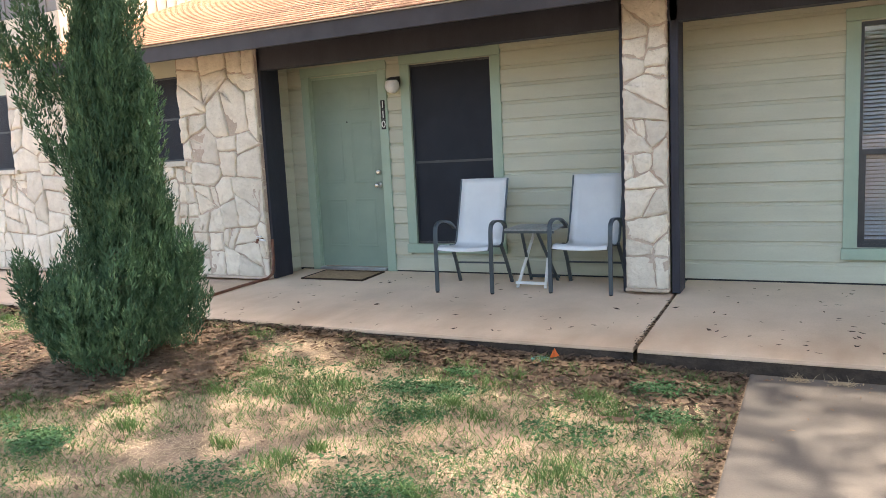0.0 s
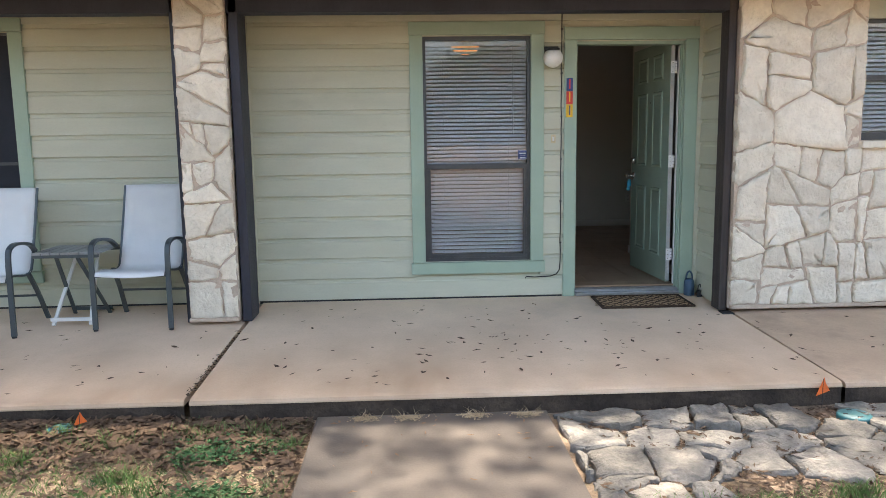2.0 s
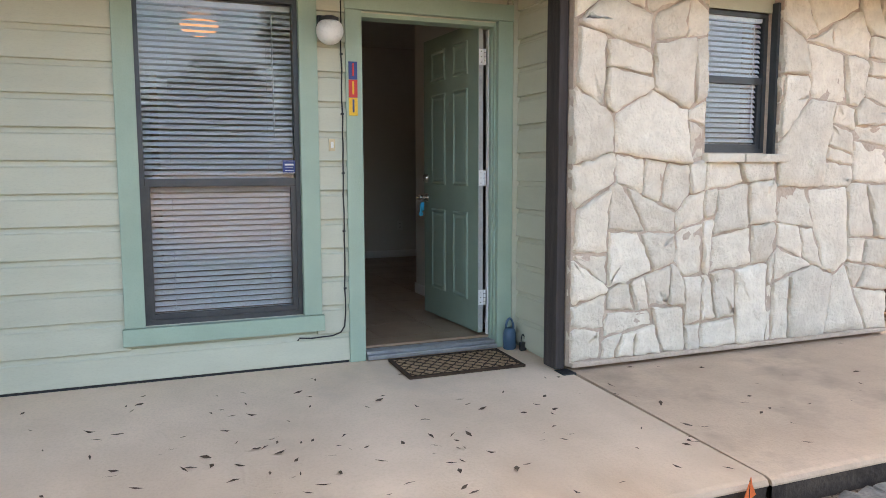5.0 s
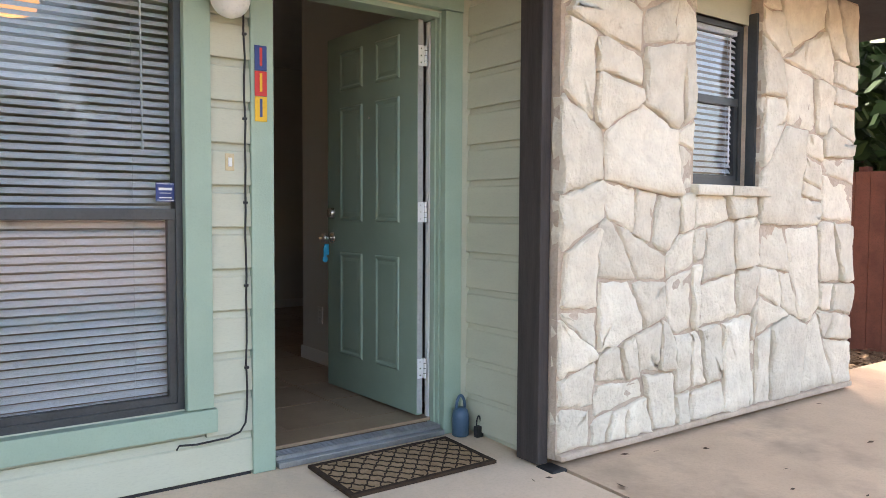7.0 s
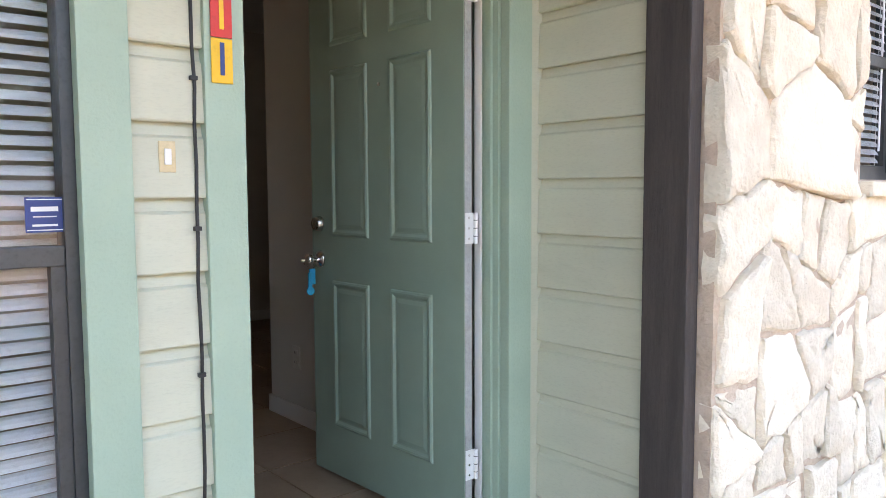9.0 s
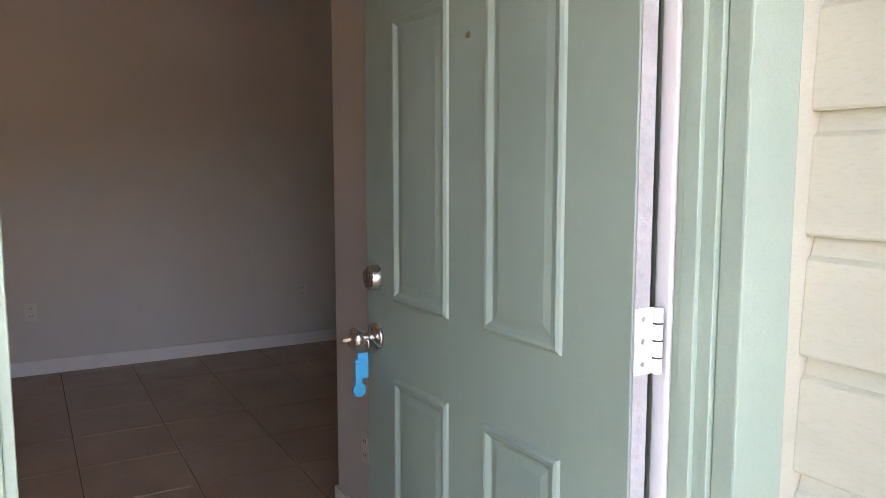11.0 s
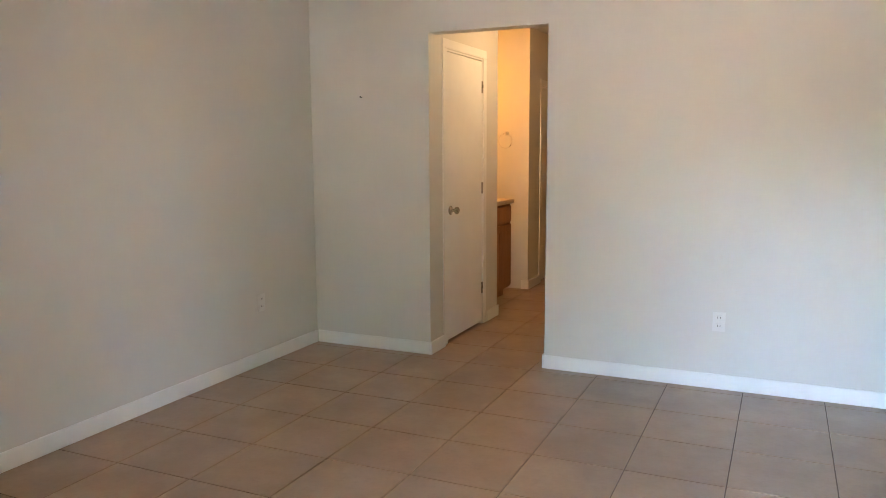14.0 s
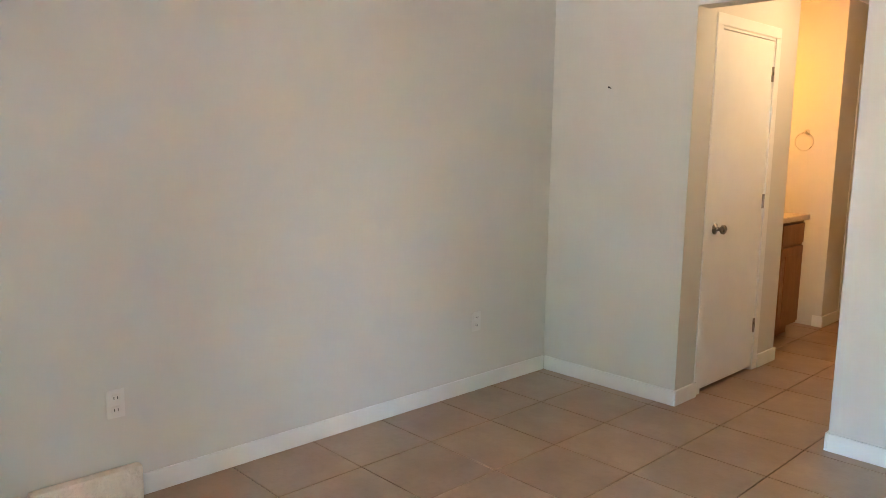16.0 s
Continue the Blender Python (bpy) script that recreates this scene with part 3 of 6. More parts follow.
def sash_window(name, r, y, label, rail_z, screen=False):
    """A dark single-hung window: frame, two sashes, panes."""
    x0, x1, z0, z1 = r
    th = thing(name, label, "window", kind="structure")
    f = 0.028
    part("window_frame", boxes((x0, x0 + f, y, y + 0.07, z0, z1), (x1 - f, x1, y, y + 0.07, z0, z1), (x0 + f, x1 - f, y, y + 0.07, z1 - f, z1), (x0 + f, x1 - f, y, y + 0.07, z0, z0 + f)), M_FRAME, th)
    part("meeting_rail", boxes((x0 + f, x1 - f, y + 0.004, y + 0.05, rail_z - 0.022, rail_z + 0.022), bevel=0.003), M_FRAME, th)
    part("lower_sash", boxes((x0 + f, x0 + 2 * f, y + 0.012, y + 0.045, z0 + f, rail_z - 0.022), (x1 - 2 * f, x1 - f, y + 0.012, y + 0.045, z0 + f, rail_z - 0.022), (x0 + 2 * f, x1 - 2 * f, y + 0.012, y + 0.045, z0 + f, z0 + 2 * f)), M_FRAME, th)
    if screen:
        part("solar_screen", boxes((x0 + 0.006, x1 - 0.006, y - 0.006, y + 0.003, z0 + 0.006, z1 - 0.006)), M_SCREEN, th, "black solar screen")
        bm = boxes((x0, x0 + 0.02, y - 0.012, y - 0.004, z0, z1), (x1 - 0.02, x1, y - 0.012, y - 0.004, z0, z1), (x0, x1, y - 0.012, y - 0.003, z1 - 0.02, z1), (x0, x1, y - 0.012, y - 0.003, z0, z0 + 0.02), (x0, x1, y - 0.010, y - 0.003, rail_z - 0.012, rail_z + 0.012))
        part("screen_frame", bm, M_FRAME, th)
    else:
        for a, b, yy in ((z0 + 2 * f, rail_z - 0.022, y + 0.026), (rail_z + 0.022, z1 - f, y + 0.018)):
            xa, xb = (x0 + 2 * f, x1 - 2 * f) if a < rail_z - 0.1 else (x0 + f, x1 - f)
            bm = boxes((xa, xb, yy, yy + 0.004, a, b))
            bmesh.ops.delete(bm, geom=[q for q in bm.faces if q.calc_center_median().y > yy + 0.003], context="FACES_ONLY")
            p = part("pane", bm, M_GLASS, th)
            p.visible_shadow = False
    return th


sash_window("window_1", W1, 0.008, "dark bronze single-hung window with white blinds behind", 1.085)
sash_window("window_2", W2, 0.008, "dark window covered with a black solar screen", 1.16, True)


def blinds(r, y, pitch, tilt, label, name="window_blind"):
    x0, x1, z0, z1 = r
    th = thing(name, label, "blinds")
    me = bpy.data.meshes.new("slat")
    w, half = x1 - x0, 0.0155
    pr = [(-half, -0.0022), (-half * 0.4, 0.0006), (half * 0.4, 0.0006), (half, -0.0022), (half * 0.4, -0.0002), (-half * 0.4, -0.0002)]
    verts = [(x, a, b) for x in (0, w) for a, b in pr]
    me.from_pydata(verts, [], [(k, (k + 1) % 6, 6 + (k + 1) % 6, 6 + k) for k in range(6)])
    me.update()
    me.materials.append(M_SLAT)
    rng = random.Random(5)
    z = z0 + 0.03
    while z < z1 - 0.04:
        ob = new("slat", me)
        ob.parent = th
        ob.matrix_local = pose(x0, y, z, tilt + rng.uniform(-2.5, 2.5), 0, 0)
        z += pitch
    part("head_rail", boxes((x0, x1, y - 0.018, y + 0.018, z1 - 0.035, z1 - 0.004), bevel=0.003), M_SLAT, th)
    part("bottom_rail", boxes((x0, x1, y - 0.012, y + 0.012, z0 + 0.004, z0 + 0.018), bevel=0.003), M_SLAT, th)
    for f in (0.18, 0.82):
        part("ladder_cord", rod(bmesh.new(), [(x0 + w * f, y - 0.0175, z0 + 0.02), (x0 + w * f, y - 0.0175, z1 - 0.03)], 0.0012, 5), M_SLAT, th)
    part("tilt_wand", rod(bmesh.new(), [(x0 + w * 0.86, y - 0.022, z1 - 0.05), (x0 + w * 0.865, y - 0.022, z1 - 0.75)], 0.004, 6), M_SLAT, th)
    return th


blinds((W1[0] + 0.02, W1[1] - 0.02, W1[2] + 0.01, W1[3] - 0.03), 0.098, 0.0318, 47, "white horizontal slat blind, lowered and half open")


def door_trim(name, r, label, y_in):
    x0, x1, z0, z1 = r
    th = thing(name, label, "door frame", kind="structure")
    part("side_casing", boxes((x0 - 0.095, x0 + 0.004, -0.036, 0.004, -0.004, z1 + 0.006), bevel=0.004), M_GREEN, th)
    part("side_casing", boxes((x1 - 0.004, x1 + 0.10, -0.036, 0.004, -0.004, z1 + 0.006), bevel=0.004), M_GREEN, th)
    part("head_casing", boxes((x0 - 0.099, x1 + 0.104, -0.040, 0.004, z1 + 0.008, z1 + 0.108), bevel=0.004), M_GREEN, th)
    part("jamb", boxes((x0 - 0.012, x0 + 0.012, 0.006, y_in, 0.03, z1), bevel=0.002), M_GREEN, th)
    part("jamb", boxes((x1 - 0.012, x1 + 0.012, 0.006, y_in, 0.03, z1), bevel=0.002), M_GREEN, th)
    part("head_jamb", boxes((x0 + 0.013, x1 - 0.013, 0.006, y_in, z1 - 0.024, z1), bevel=0.002), M_GREEN, th)
    for xa, xb in ((x0 + 0.012, x0 + 0.022), (x1 - 0.022, x1 - 0.012)):
        part("door_stop", boxes((xa, xb, 0.030, 0.058, 0.04, z1 - 0.026), bevel=0.002), M_GREEN, th)
    return th


door_trim("trim_3", D1, "sage green painted door casing and jamb", 0.124)
door_trim("trim_4", D2, "sage green painted door casing and jamb", 0.07)
tagged(link("weatherstrip", boxes((D1[1] - 0.022, D1[1] - 0.013, 0.076, 0.108, 0.045, D1[3] - 0.03), bevel=0.004), M_WHITE), "white foam weatherstrip on the door jamb", "weatherstrip", kind="structure")
bm = boxes((D1[0] + 0.012, D1[1] - 0.012, -0.055, 0.10, 0.0, 0.026), (D1[0] + 0.012, D1[1] - 0.012, -0.02, 0.06, 0.026, 0.046), bevel=0.004)
for k in range(5):
    box(bm, D1[0] + 0.02, D1[1] - 0.02, -0.026 + 0.017 * k, -0.020 + 0.017 * k, 0.046, 0.0495)
tagged(link("threshold", bm, M_ALU), "worn aluminium door threshold", "threshold", kind="structure")
tagged(link("threshold", boxes((D2[0] + 0.012, D2[1] - 0.012, -0.06, 0.02, 0.0, 0.03), bevel=0.004), M_ALU), "aluminium threshold under the closed door", "threshold", kind="structure")


# ---------------------------------------------------------------- doors
def panel_relief(bm, x0, x1, z0, z1, y, deep=1.0):
    """A pressed panel on a face at y that looks towards -y: a round raised bead, a sloping cove and a flat field."""
    prof = [(0.0, 0.001), (0.004, -0.005), (0.010, -0.0085), (0.017, -0.0075), (0.026, -0.001), (0.031, -0.0004), (0.047, -0.004), (0.050, -0.004)]
    rings = []
    for inset, h in prof:
        a, b, c, d = x0 + inset, x1 - inset, z0 + inset, z1 - inset
        rings.append([bm.verts.new((px, y + (h if h > 0 else h * deep), pz)) for px, pz in ((a, c), (b, c), (b, d), (a, d))])
    for r0, r1 in zip(rings, rings[1:]):
        for k in range(4):
            bm.faces.new((r0[k], r0[(k + 1) % 4], r1[(k + 1) % 4], r1[k]))
    bm.faces.new(rings[-1])


def panel_door(name, width, height, label, panels, material, deep=1.0):
    """Local frame: hinge edge at x = 0, leaf towards -x, outer face towards -y, bottom at z = 0."""
    th = thing(name, label, "door", kind="structure")
    part("door_leaf", boxes((-width, 0, 0, 0.036, 0, height), bevel=0.002), material, th)
    for r in panels:
        bm = bmesh.new()
        panel_relief(bm, *r, 0.0, deep)
        part("panel", bm, material, th)
    return th


PAN = [(x0, x1, z0, z1) for x0, x1 in ((-0.745, -0.505), (-0.378, -0.152)) for z0, z1 in ((0.20, 0.790), (0.965, 1.61), (1.70, 1.92))]
ACROSS_Y = Matrix.Rotation(radians(90), 4, "X")


def knob_set(parent, x, z, lock_z):
    kb = part("door_knob", lathe(bmesh.new(), [(0.033, 0.0), (0.033, 0.006), (0.026, 0.011), (0.012, 0.014), (0.011, 0.034), (0.020, 0.042), (0.027, 0.053), (0.0275, 0.062), (0.022, 0.070), (0.008, 0.073)], Matrix.Translation((x, 0.0, z)) @ ACROSS_Y), M_NICKEL, parent, "satin nickel door knob", True)
    part("deadbolt", lathe(bmesh.new(), [(0.031, 0.0), (0.031, 0.006), (0.027, 0.022), (0.024, 0.026), (0.010, 0.026)], Matrix.Translation((x, 0.0, lock_z)) @ ACROSS_Y), M_NICKEL, parent, "satin nickel deadbolt", True)
    return kb


door = panel_door("door_1", 0.888, 2.012, "open sage green six-panel entry door with nickel knob", PAN, M_DOOR)
knob_set(door, -0.832, 0.868, 1.012)
part("peephole", lathe(bmesh.new(), [(0.007, 0.0), (0.007, 0.003), (0.004, 0.004)], Matrix.Translation((-0.436, 0, 1.525)) @ ACROSS_Y, 14), M_NICKEL, door)
part("edge_strip", boxes((0.0005, 0.003, 0.003, 0.033, 0.01, 2.0)), M_WORN, door, "worn white painted hinge edge")
for hz in (0.235, 1.02, 1.79):
    hg = part("hinge", rod(bmesh.new(), [(0.010, 0.044, hz - 0.05), (0.010, 0.044, hz + 0.05)], 0.0075, 10), M_WHITE, door, "white painted butt hinge")
    part("hinge_leaf", boxes((0.003, 0.0055, 0.002, 0.040, hz - 0.05, hz + 0.05)), M_WHITE, hg)
    for k in range(3):
        part("knuckle_gap", rod(bmesh.new(), [(0.010, 0.044, hz - 0.026 + 0.026 * k - 0.0012), (0.010, 0.044, hz - 0.026 + 0.026 * k + 0.0012)], 0.0079, 10), M_BLACK, hg)
        part("screw", rod(bmesh.new(), [(0.005, 0.018, hz - 0.034 + 0.034 * k), (0.0066, 0.018, hz - 0.034 + 0.034 * k)], 0.0042, 8), M_NICKEL, hg)
part("knob_inside", lathe(bmesh.new(), [(0.033, 0.0), (0.033, 0.006), (0.012, 0.014), (0.012, 0.034), (0.027, 0.053), (0.022, 0.070), (0.008, 0.073)], Matrix.Translation((-0.832, 0.036, 0.868)) @ Matrix.Rotation(radians(-90), 4, "X")), M_NICKEL, door, "", True)
DOOR_M = pose(0.808, 0.088, 0.078, 0, 0, -87.6)
door.matrix_world = DOOR_M

keys = thing("key_ring", "bright cyan key tag hanging on the door knob", "keys")
keys.matrix_world = DOOR_M @ Matrix.Translation((-0.832, -0.030, 0.868))
ring = [(0.014 * math.cos(a), 0, 0.014 * math.sin(a) - 0.022) for a in [k * 2 * math.pi / 14 for k in range(15)]]
part("ring", rod(bmesh.new(), [(x, 0.0, z + 0.006) for x, _, z in ring], 0.0016, 6), M_NICKEL, keys)
bm = boxes((-0.004, 0.002, -0.024, 0.004, -0.10, -0.036), bevel=0.0015)
part("tag", bm, M_KEY, keys)
bm = boxes((0.004, 0.010, -0.034, -0.016, -0.118, -0.05), bevel=0.0015)
lathe(bm, [(0.017, 0.0), (0.017, 0.006)], Matrix.Translation((0.004, -0.024, -0.124)) @ Matrix.Rotation(radians(90), 4, "Y"), 16)
part("paddle", bm, M_KEY, keys, "round cyan key paddle")
part("key", boxes((-0.002, 0.002, -0.062, -0.042, -0.004, 0.004), bevel=0.001), M_BRASS, keys, "brass key in the lock")

PAN2 = [(-0.78, -0.50, 0.22, 0.76), (-0.40, -0.12, 0.22, 0.76), (-0.78, -0.50, 0.93, 1.60), (-0.40, -0.12, 0.93, 1.60), (-0.78, -0.50, 1.72, 1.95), (-0.40, -0.12, 1.72, 1.95)]
door2 = panel_door("door_2", 0.872, 2.085, "closed sage green panel entry door", PAN2, M_DOOR, 0.3)
knob_set(door2, -0.07, 0.90, 1.04)
part("peephole", lathe(bmesh.new(), [(0.009, 0.0), (0.009, 0.004), (0.005, 0.005)], Matrix.Translation((-0.44, 0, 1.6)) @ ACROSS_Y, 12), M_BLACK, door2)
door2.matrix_world = pose(D2[1] - 0.014, 0.022, 0.034)


# ---------------------------------------------------------------- stone walls, pillar, wings
def stone_face(name, x0, x1, z0, z1, holes, y, size, seed, label, depth=0.036):
    """Rubble limestone on mortar, facing the yard, with openings as (x0, x1, z0, z1)."""
    rng = random.Random(seed)
    th = thing(name, label, "wall", kind="structure")
    x = x0
    for hx0, hx1, hz0, hz1 in sorted(holes) + [(x1, x1, z0, z1)]:
        part("mortar", boxes((x + 0.004, hx0 - 0.004, y - MORTAR_OUT, y + 0.05, z0, z1)), M_MORTAR, th)
        if hx1 > hx0:
            part("mortar", boxes((hx0 - 0.004, hx1 + 0.004, y - MORTAR_OUT, y + 0.05, z0, hz0)), M_MORTAR, th)
        x = hx1
    part("footing", boxes((x0 + 0.002, x1 - 0.002, y - 0.062, y - MORTAR_OUT, z0, z0 + 0.03), bevel=0.01), M_MORTAR, th)
    for poly in around(rubble(rng, x0, x1, z0 + 0.02, z1, size), holes):
        made = stone_mesh("stone", rng, poly, rng.uniform(0.004, 0.009), depth * rng.uniform(0.75, 1.4), 0.0085, M_STONE, 7.0)
        if made:
            ob = new("stone", made[0])
            ob.parent = th
            ob.matrix_local = Matrix.Translation((made[1], y, made[2])) @ FACE_OUT
    return th


MORTAR_OUT = 0.022


def stone_side(th, x, y0, y1, z0, z1, size, seed, turn):
    """Stones on a narrow side face."""
    rng = random.Random(seed)
    m = Matrix.Rotation(radians(turn), 4, "Z") @ FACE_OUT
    for poly in rubble(rng, y0, y1, z0, z1, size):
        made = stone_mesh("stone", rng, poly, 0.012, 0.02, 0.003, M_STONE)
        if made:
            ob = new("stone", made[0])
            ob.parent = th
            ob.matrix_local = Matrix.Translation((x, made[1] if turn > 0 else y0 + y1 - made[1], made[2])) @ m


SW2 = (2.005, 2.57, 1.255, 2.14)
STONE_Y = -0.625
right = stone_face("wall_stone_right", 1.052, 3.66, 0.0, 2.42, [(SW2[0], SW2[1] + 0.02, SW2[2] - 0.05, 2.5)], STONE_Y, 0.36, 12, "cream rubble limestone wall with tan mortar joints")
stone_side(right, 3.655, -0.61, 0.4, 0.0, 2.42, 0.3, 3, 90)
SW1, SW3 = (-8.56, -7.965, 1.305, 2.25), (-11.9, -10.95, 1.31, 2.28)
left = stone_face("wall_stone_left", -14.0, -6.83, -0.02, 2.5, [(SW1[0], SW1[1] + 0.02, SW1[2] - 0.05, 2.6), (SW3[0], SW3[1] + 0.02, SW3[2] - 0.05, 2.6)], STONE_Y, 0.36, 21, "cream rubble limestone wall with tan mortar joints")
pillar = stone_face("stone_pillar", -2.985, -2.622, 0.0, 2.42, [], STONE_Y, 0.31, 9, "narrow cream limestone pillar on the porch")


def wing_core(name, x0, x1, hole, label):
    return wall_with_holes(name, x0, x1, STONE_Y + 0.05, STONE_Y + 0.17, -0.2, 2.75, [hole] if isinstance(hole, tuple) else hole, M_MORTAR, label)


wing_core("wall_wing_right", 1.085, 3.64, SW2, "block core behind the stone wall")
wing_core("wall_wing_left", -14.0, -6.90, [SW1, SW3], "block core behind the stone wall")
tagged(link("wall_wing_right_side", boxes((1.05, 1.12, -0.455, 0.006, -0.1, 2.75)), M_SIDING), "siding-clad return wall beside the open door", "wall", kind="structure")
tagged(link("wall_wing_right_end", boxes((3.56, 3.64, -0.455, 6.0, -0.2, 2.75)), M_MORTAR), "end wall of the stone wing", "wall", kind="structure")
tagged(link("wall_wing_left_side", boxes((-6.98, -6.92, -0.455, 0.006, -0.1, 2.75)), M_SIDING), "siding-clad return wall beside the closed door", "wall", kind="structure")
tagged(link("wall_fin", boxes((-2.955, -2.65, -0.57, 0.006, -0.1, 2.75)), M_SIDING), "short siding-clad fin wall between two porches", "wall", kind="structure")
side_face("wall_fin_face", -2.65, -0.57, -0.02, 90, "lap siding on the fin wall")
side_face("wall_return_right", 1.05, -0.462, -0.032, -90, "lap siding on the return wall", 0.0025, 0.1775)
side_face("wall_return_left", -6.92, -0.27, -0.02, 90, "lap siding on the return wall")
tagged(link("trim_5", boxes((-2.628, -2.598, -0.034, -0.002, -0.0, 2.36), bevel=0.003), M_SIDING), "corner board in the siding", "trim", kind="structure")


def post(x0, x1, y0, y1, m, label):
    bm = boxes((x0, x1, y0, y1, -0.02, 2.40), bevel=0.006)
    tagged(link("porch_post", bm, m), label, "post", "porch posts")


tagged(link("trim_7", boxes((0.996, 1.049, -0.031, 0.004, 0.0, 2.38), bevel=0.003), M_SIDING), "corner board beside the door casing", "trim", kind="structure")
post(0.990, 1.049, -0.605, -0.462, M_POST, "dark brown rough-sawn wooden post board")
post(-2.612, -2.545, -0.60, -0.33, M_BEAM, "near-black painted wooden post board")
post(-3.020, -2.992, -0.60, -0.40, M_BEAM, "near-black painted wooden post board")
post(-6.895, -6.80, -0.60, -0.30, M_BEAM, "near-black painted wooden post board")


tagged(link("post_foot_gap", boxes((0.985, 1.075, -0.705, -0.595, -0.06, -0.021), bevel=0.008), M_BLACK), "black block in the gap at the foot of the post", "trim", kind="structure")


def recessed_window(name, r, rail, label, trim_top=2.42, screen=False):
    sash_window(name, r, STONE_Y + 0.075, label, rail, screen)
    blinds((r[0] + 0.03, r[1] - 0.03, r[2] + 0.02, r[3] - 0.02), STONE_Y + 0.112, 0.0318, 50, "white horizontal slat blind behind a small window")
    th = thing("trim_6", "window surround in the stone wall", "window trim", kind="structure")
    part("head_panel", boxes((r[0], r[1] + 0.02, STONE_Y + 0.045, STONE_Y + 0.12, r[3], trim_top)), M_SIDING, th)
    part("side_casing", boxes((r[1] + 0.001, r[1] + 0.02, STONE_Y - 0.004, STONE_Y + 0.12, r[2] - 0.02, r[3] + 0.06)), M_FRAME, th)
    rng = random.Random(int(r[0] * 7))
    x = r[0] - 0.02
    while x < r[1] + 0.08:
        w = rng.uniform(0.28, 0.40)
        b = boxes((x, min(x + w, r[1] + 0.13), STONE_Y - 0.075, STONE_Y + 0.08, r[2] - 0.062, r[2] - 0.008), bevel=0.012)
        part("sill_stone", b, M_STONE, th)
        x += w + 0.012
    return th


recessed_window("window_3", SW2, 1.715, "small dark-framed window in the stone wall with blinds")
recessed_window("window_4", SW1, 1.78, "small window in the stone wall behind a black solar screen", 2.5, True)
recessed_window("window_5", SW3, 1.8, "dark screened window in the far stone wall", 2.5, True)

# ---------------------------------------------------------------- porch roof
tagged(link("beam", boxes((-6.83, 1.10, -0.60, -0.46, 2.205, 2.47), bevel=0.006), M_BEAM), "near-black painted porch beam", "beam", kind="structure")
tagged(link("soffit", boxes((-9.5, 5.0, -1.16, 0.08, 2.475, 2.50)), M_BEAM), "dark painted soffit boards", "soffit", kind="structure")
tagged(link("soffit_porch", boxes((-6.83, 1.10, -0.455, 0.004, 2.38, 2.40)), M_BEAM), "dark porch ceiling", "ceiling", kind="structure")
tagged(link("fascia", boxes((-9.5, 5.0, -1.20, -1.165, 2.325, 2.485), bevel=0.004), M_FASCIA), "dark brown fascia board", "fascia", kind="structure")
tagged(link("drip_edge", boxes((-9.52, 5.0, -1.225, -1.20, 2.478, 2.490), bevel=0.002), M_CREAM), "pale metal drip edge", "trim", kind="structure")

ROOF_S = 0.38


def build_roof():
    th = thing("roof", "orange-brown asphalt shingle roof in straight courses", "roof", kind="structure")
    y0, z0, x0, x1 = -1.24, 2.492, -10.42, 5.0
    n = 70
    step = 0.125
    bm = bmesh.new()
    yb = y0 + n * step
    vs = [bm.verts.new(p) for p in ((x0, y0 + 0.02, z0 - 0.012), (x1, y0 + 0.02, z0 - 0.012), (x1, yb, z0 + ROOF_S * (yb - y0) - 0.012), (x0, yb, z0 + ROOF_S * (yb - y0) - 0.012))]
    bm.faces.new(vs)
    part("deck", bm, M_ROOF, th)
    me = bpy.data.meshes.new("shingle_course")
    L = x1 - x0
    prof = [(0, 0), (0, 0.009), (step * 1.05, 0.009 - 0.006 + ROOF_S * step * 1.05), (step * 1.05, ROOF_S * step * 1.05 - 0.004)]
    me.from_pydata([(x, a, b) for x in (0, L) for a, b in prof], [], [(0, 1, 5, 4), (1, 2, 6, 5), (0, 3, 2, 1), (4, 5, 6, 7)])
    me.update()
    me.materials.append(M_ROOF)
    for k in range(n):
        ob = new("shingle_course", me)
        ob.parent = th
        ob.location = (x0, y0 + k * step, z0 + ROOF_S * k * step)


build_roof()

# neighbour's upper storey on the far left
nb = thing("upper_storey", "cream and grey boarded upper storey beyond the roof", "building", kind="structure")
part("side_wall", boxes((-14.0, -10.46, -0.05, 8.0, 2.55, 7.0)), M_CREAM, nb)
for k in range(40):
    part("batten", boxes((-10.46, -10.445, -0.02 + 0.2 * k, 0.01 + 0.2 * k, 2.9, 7.0)), M_CREAM, nb)
part("balcony_band", boxes((-16.0, -10.40, -0.16, 0.0, 2.87, 3.34), bevel=0.01), M_CREAM, nb)
part("balcony_soffit", boxes((-16.0, -10.46, -0.62, -0.16, 2.84, 2.88)), M_CREAM, nb)
part("balcony_rail", boxes((-16.0, -10.44, -0.14, -0.08, 3.35, 4.3)), M_GREYWOOD, nb)
for k in range(26):
    part("rail_batten", boxes((-15.9 + 0.21 * k, -15.88 + 0.21 * k, -0.155, -0.14, 3.36, 4.3)), M_GREYWOOD, nb)
part("stone_core", boxes((-16.0, -14.0, -0.6, -0.4, -0.2, 2.9)), M_MORTAR, nb)

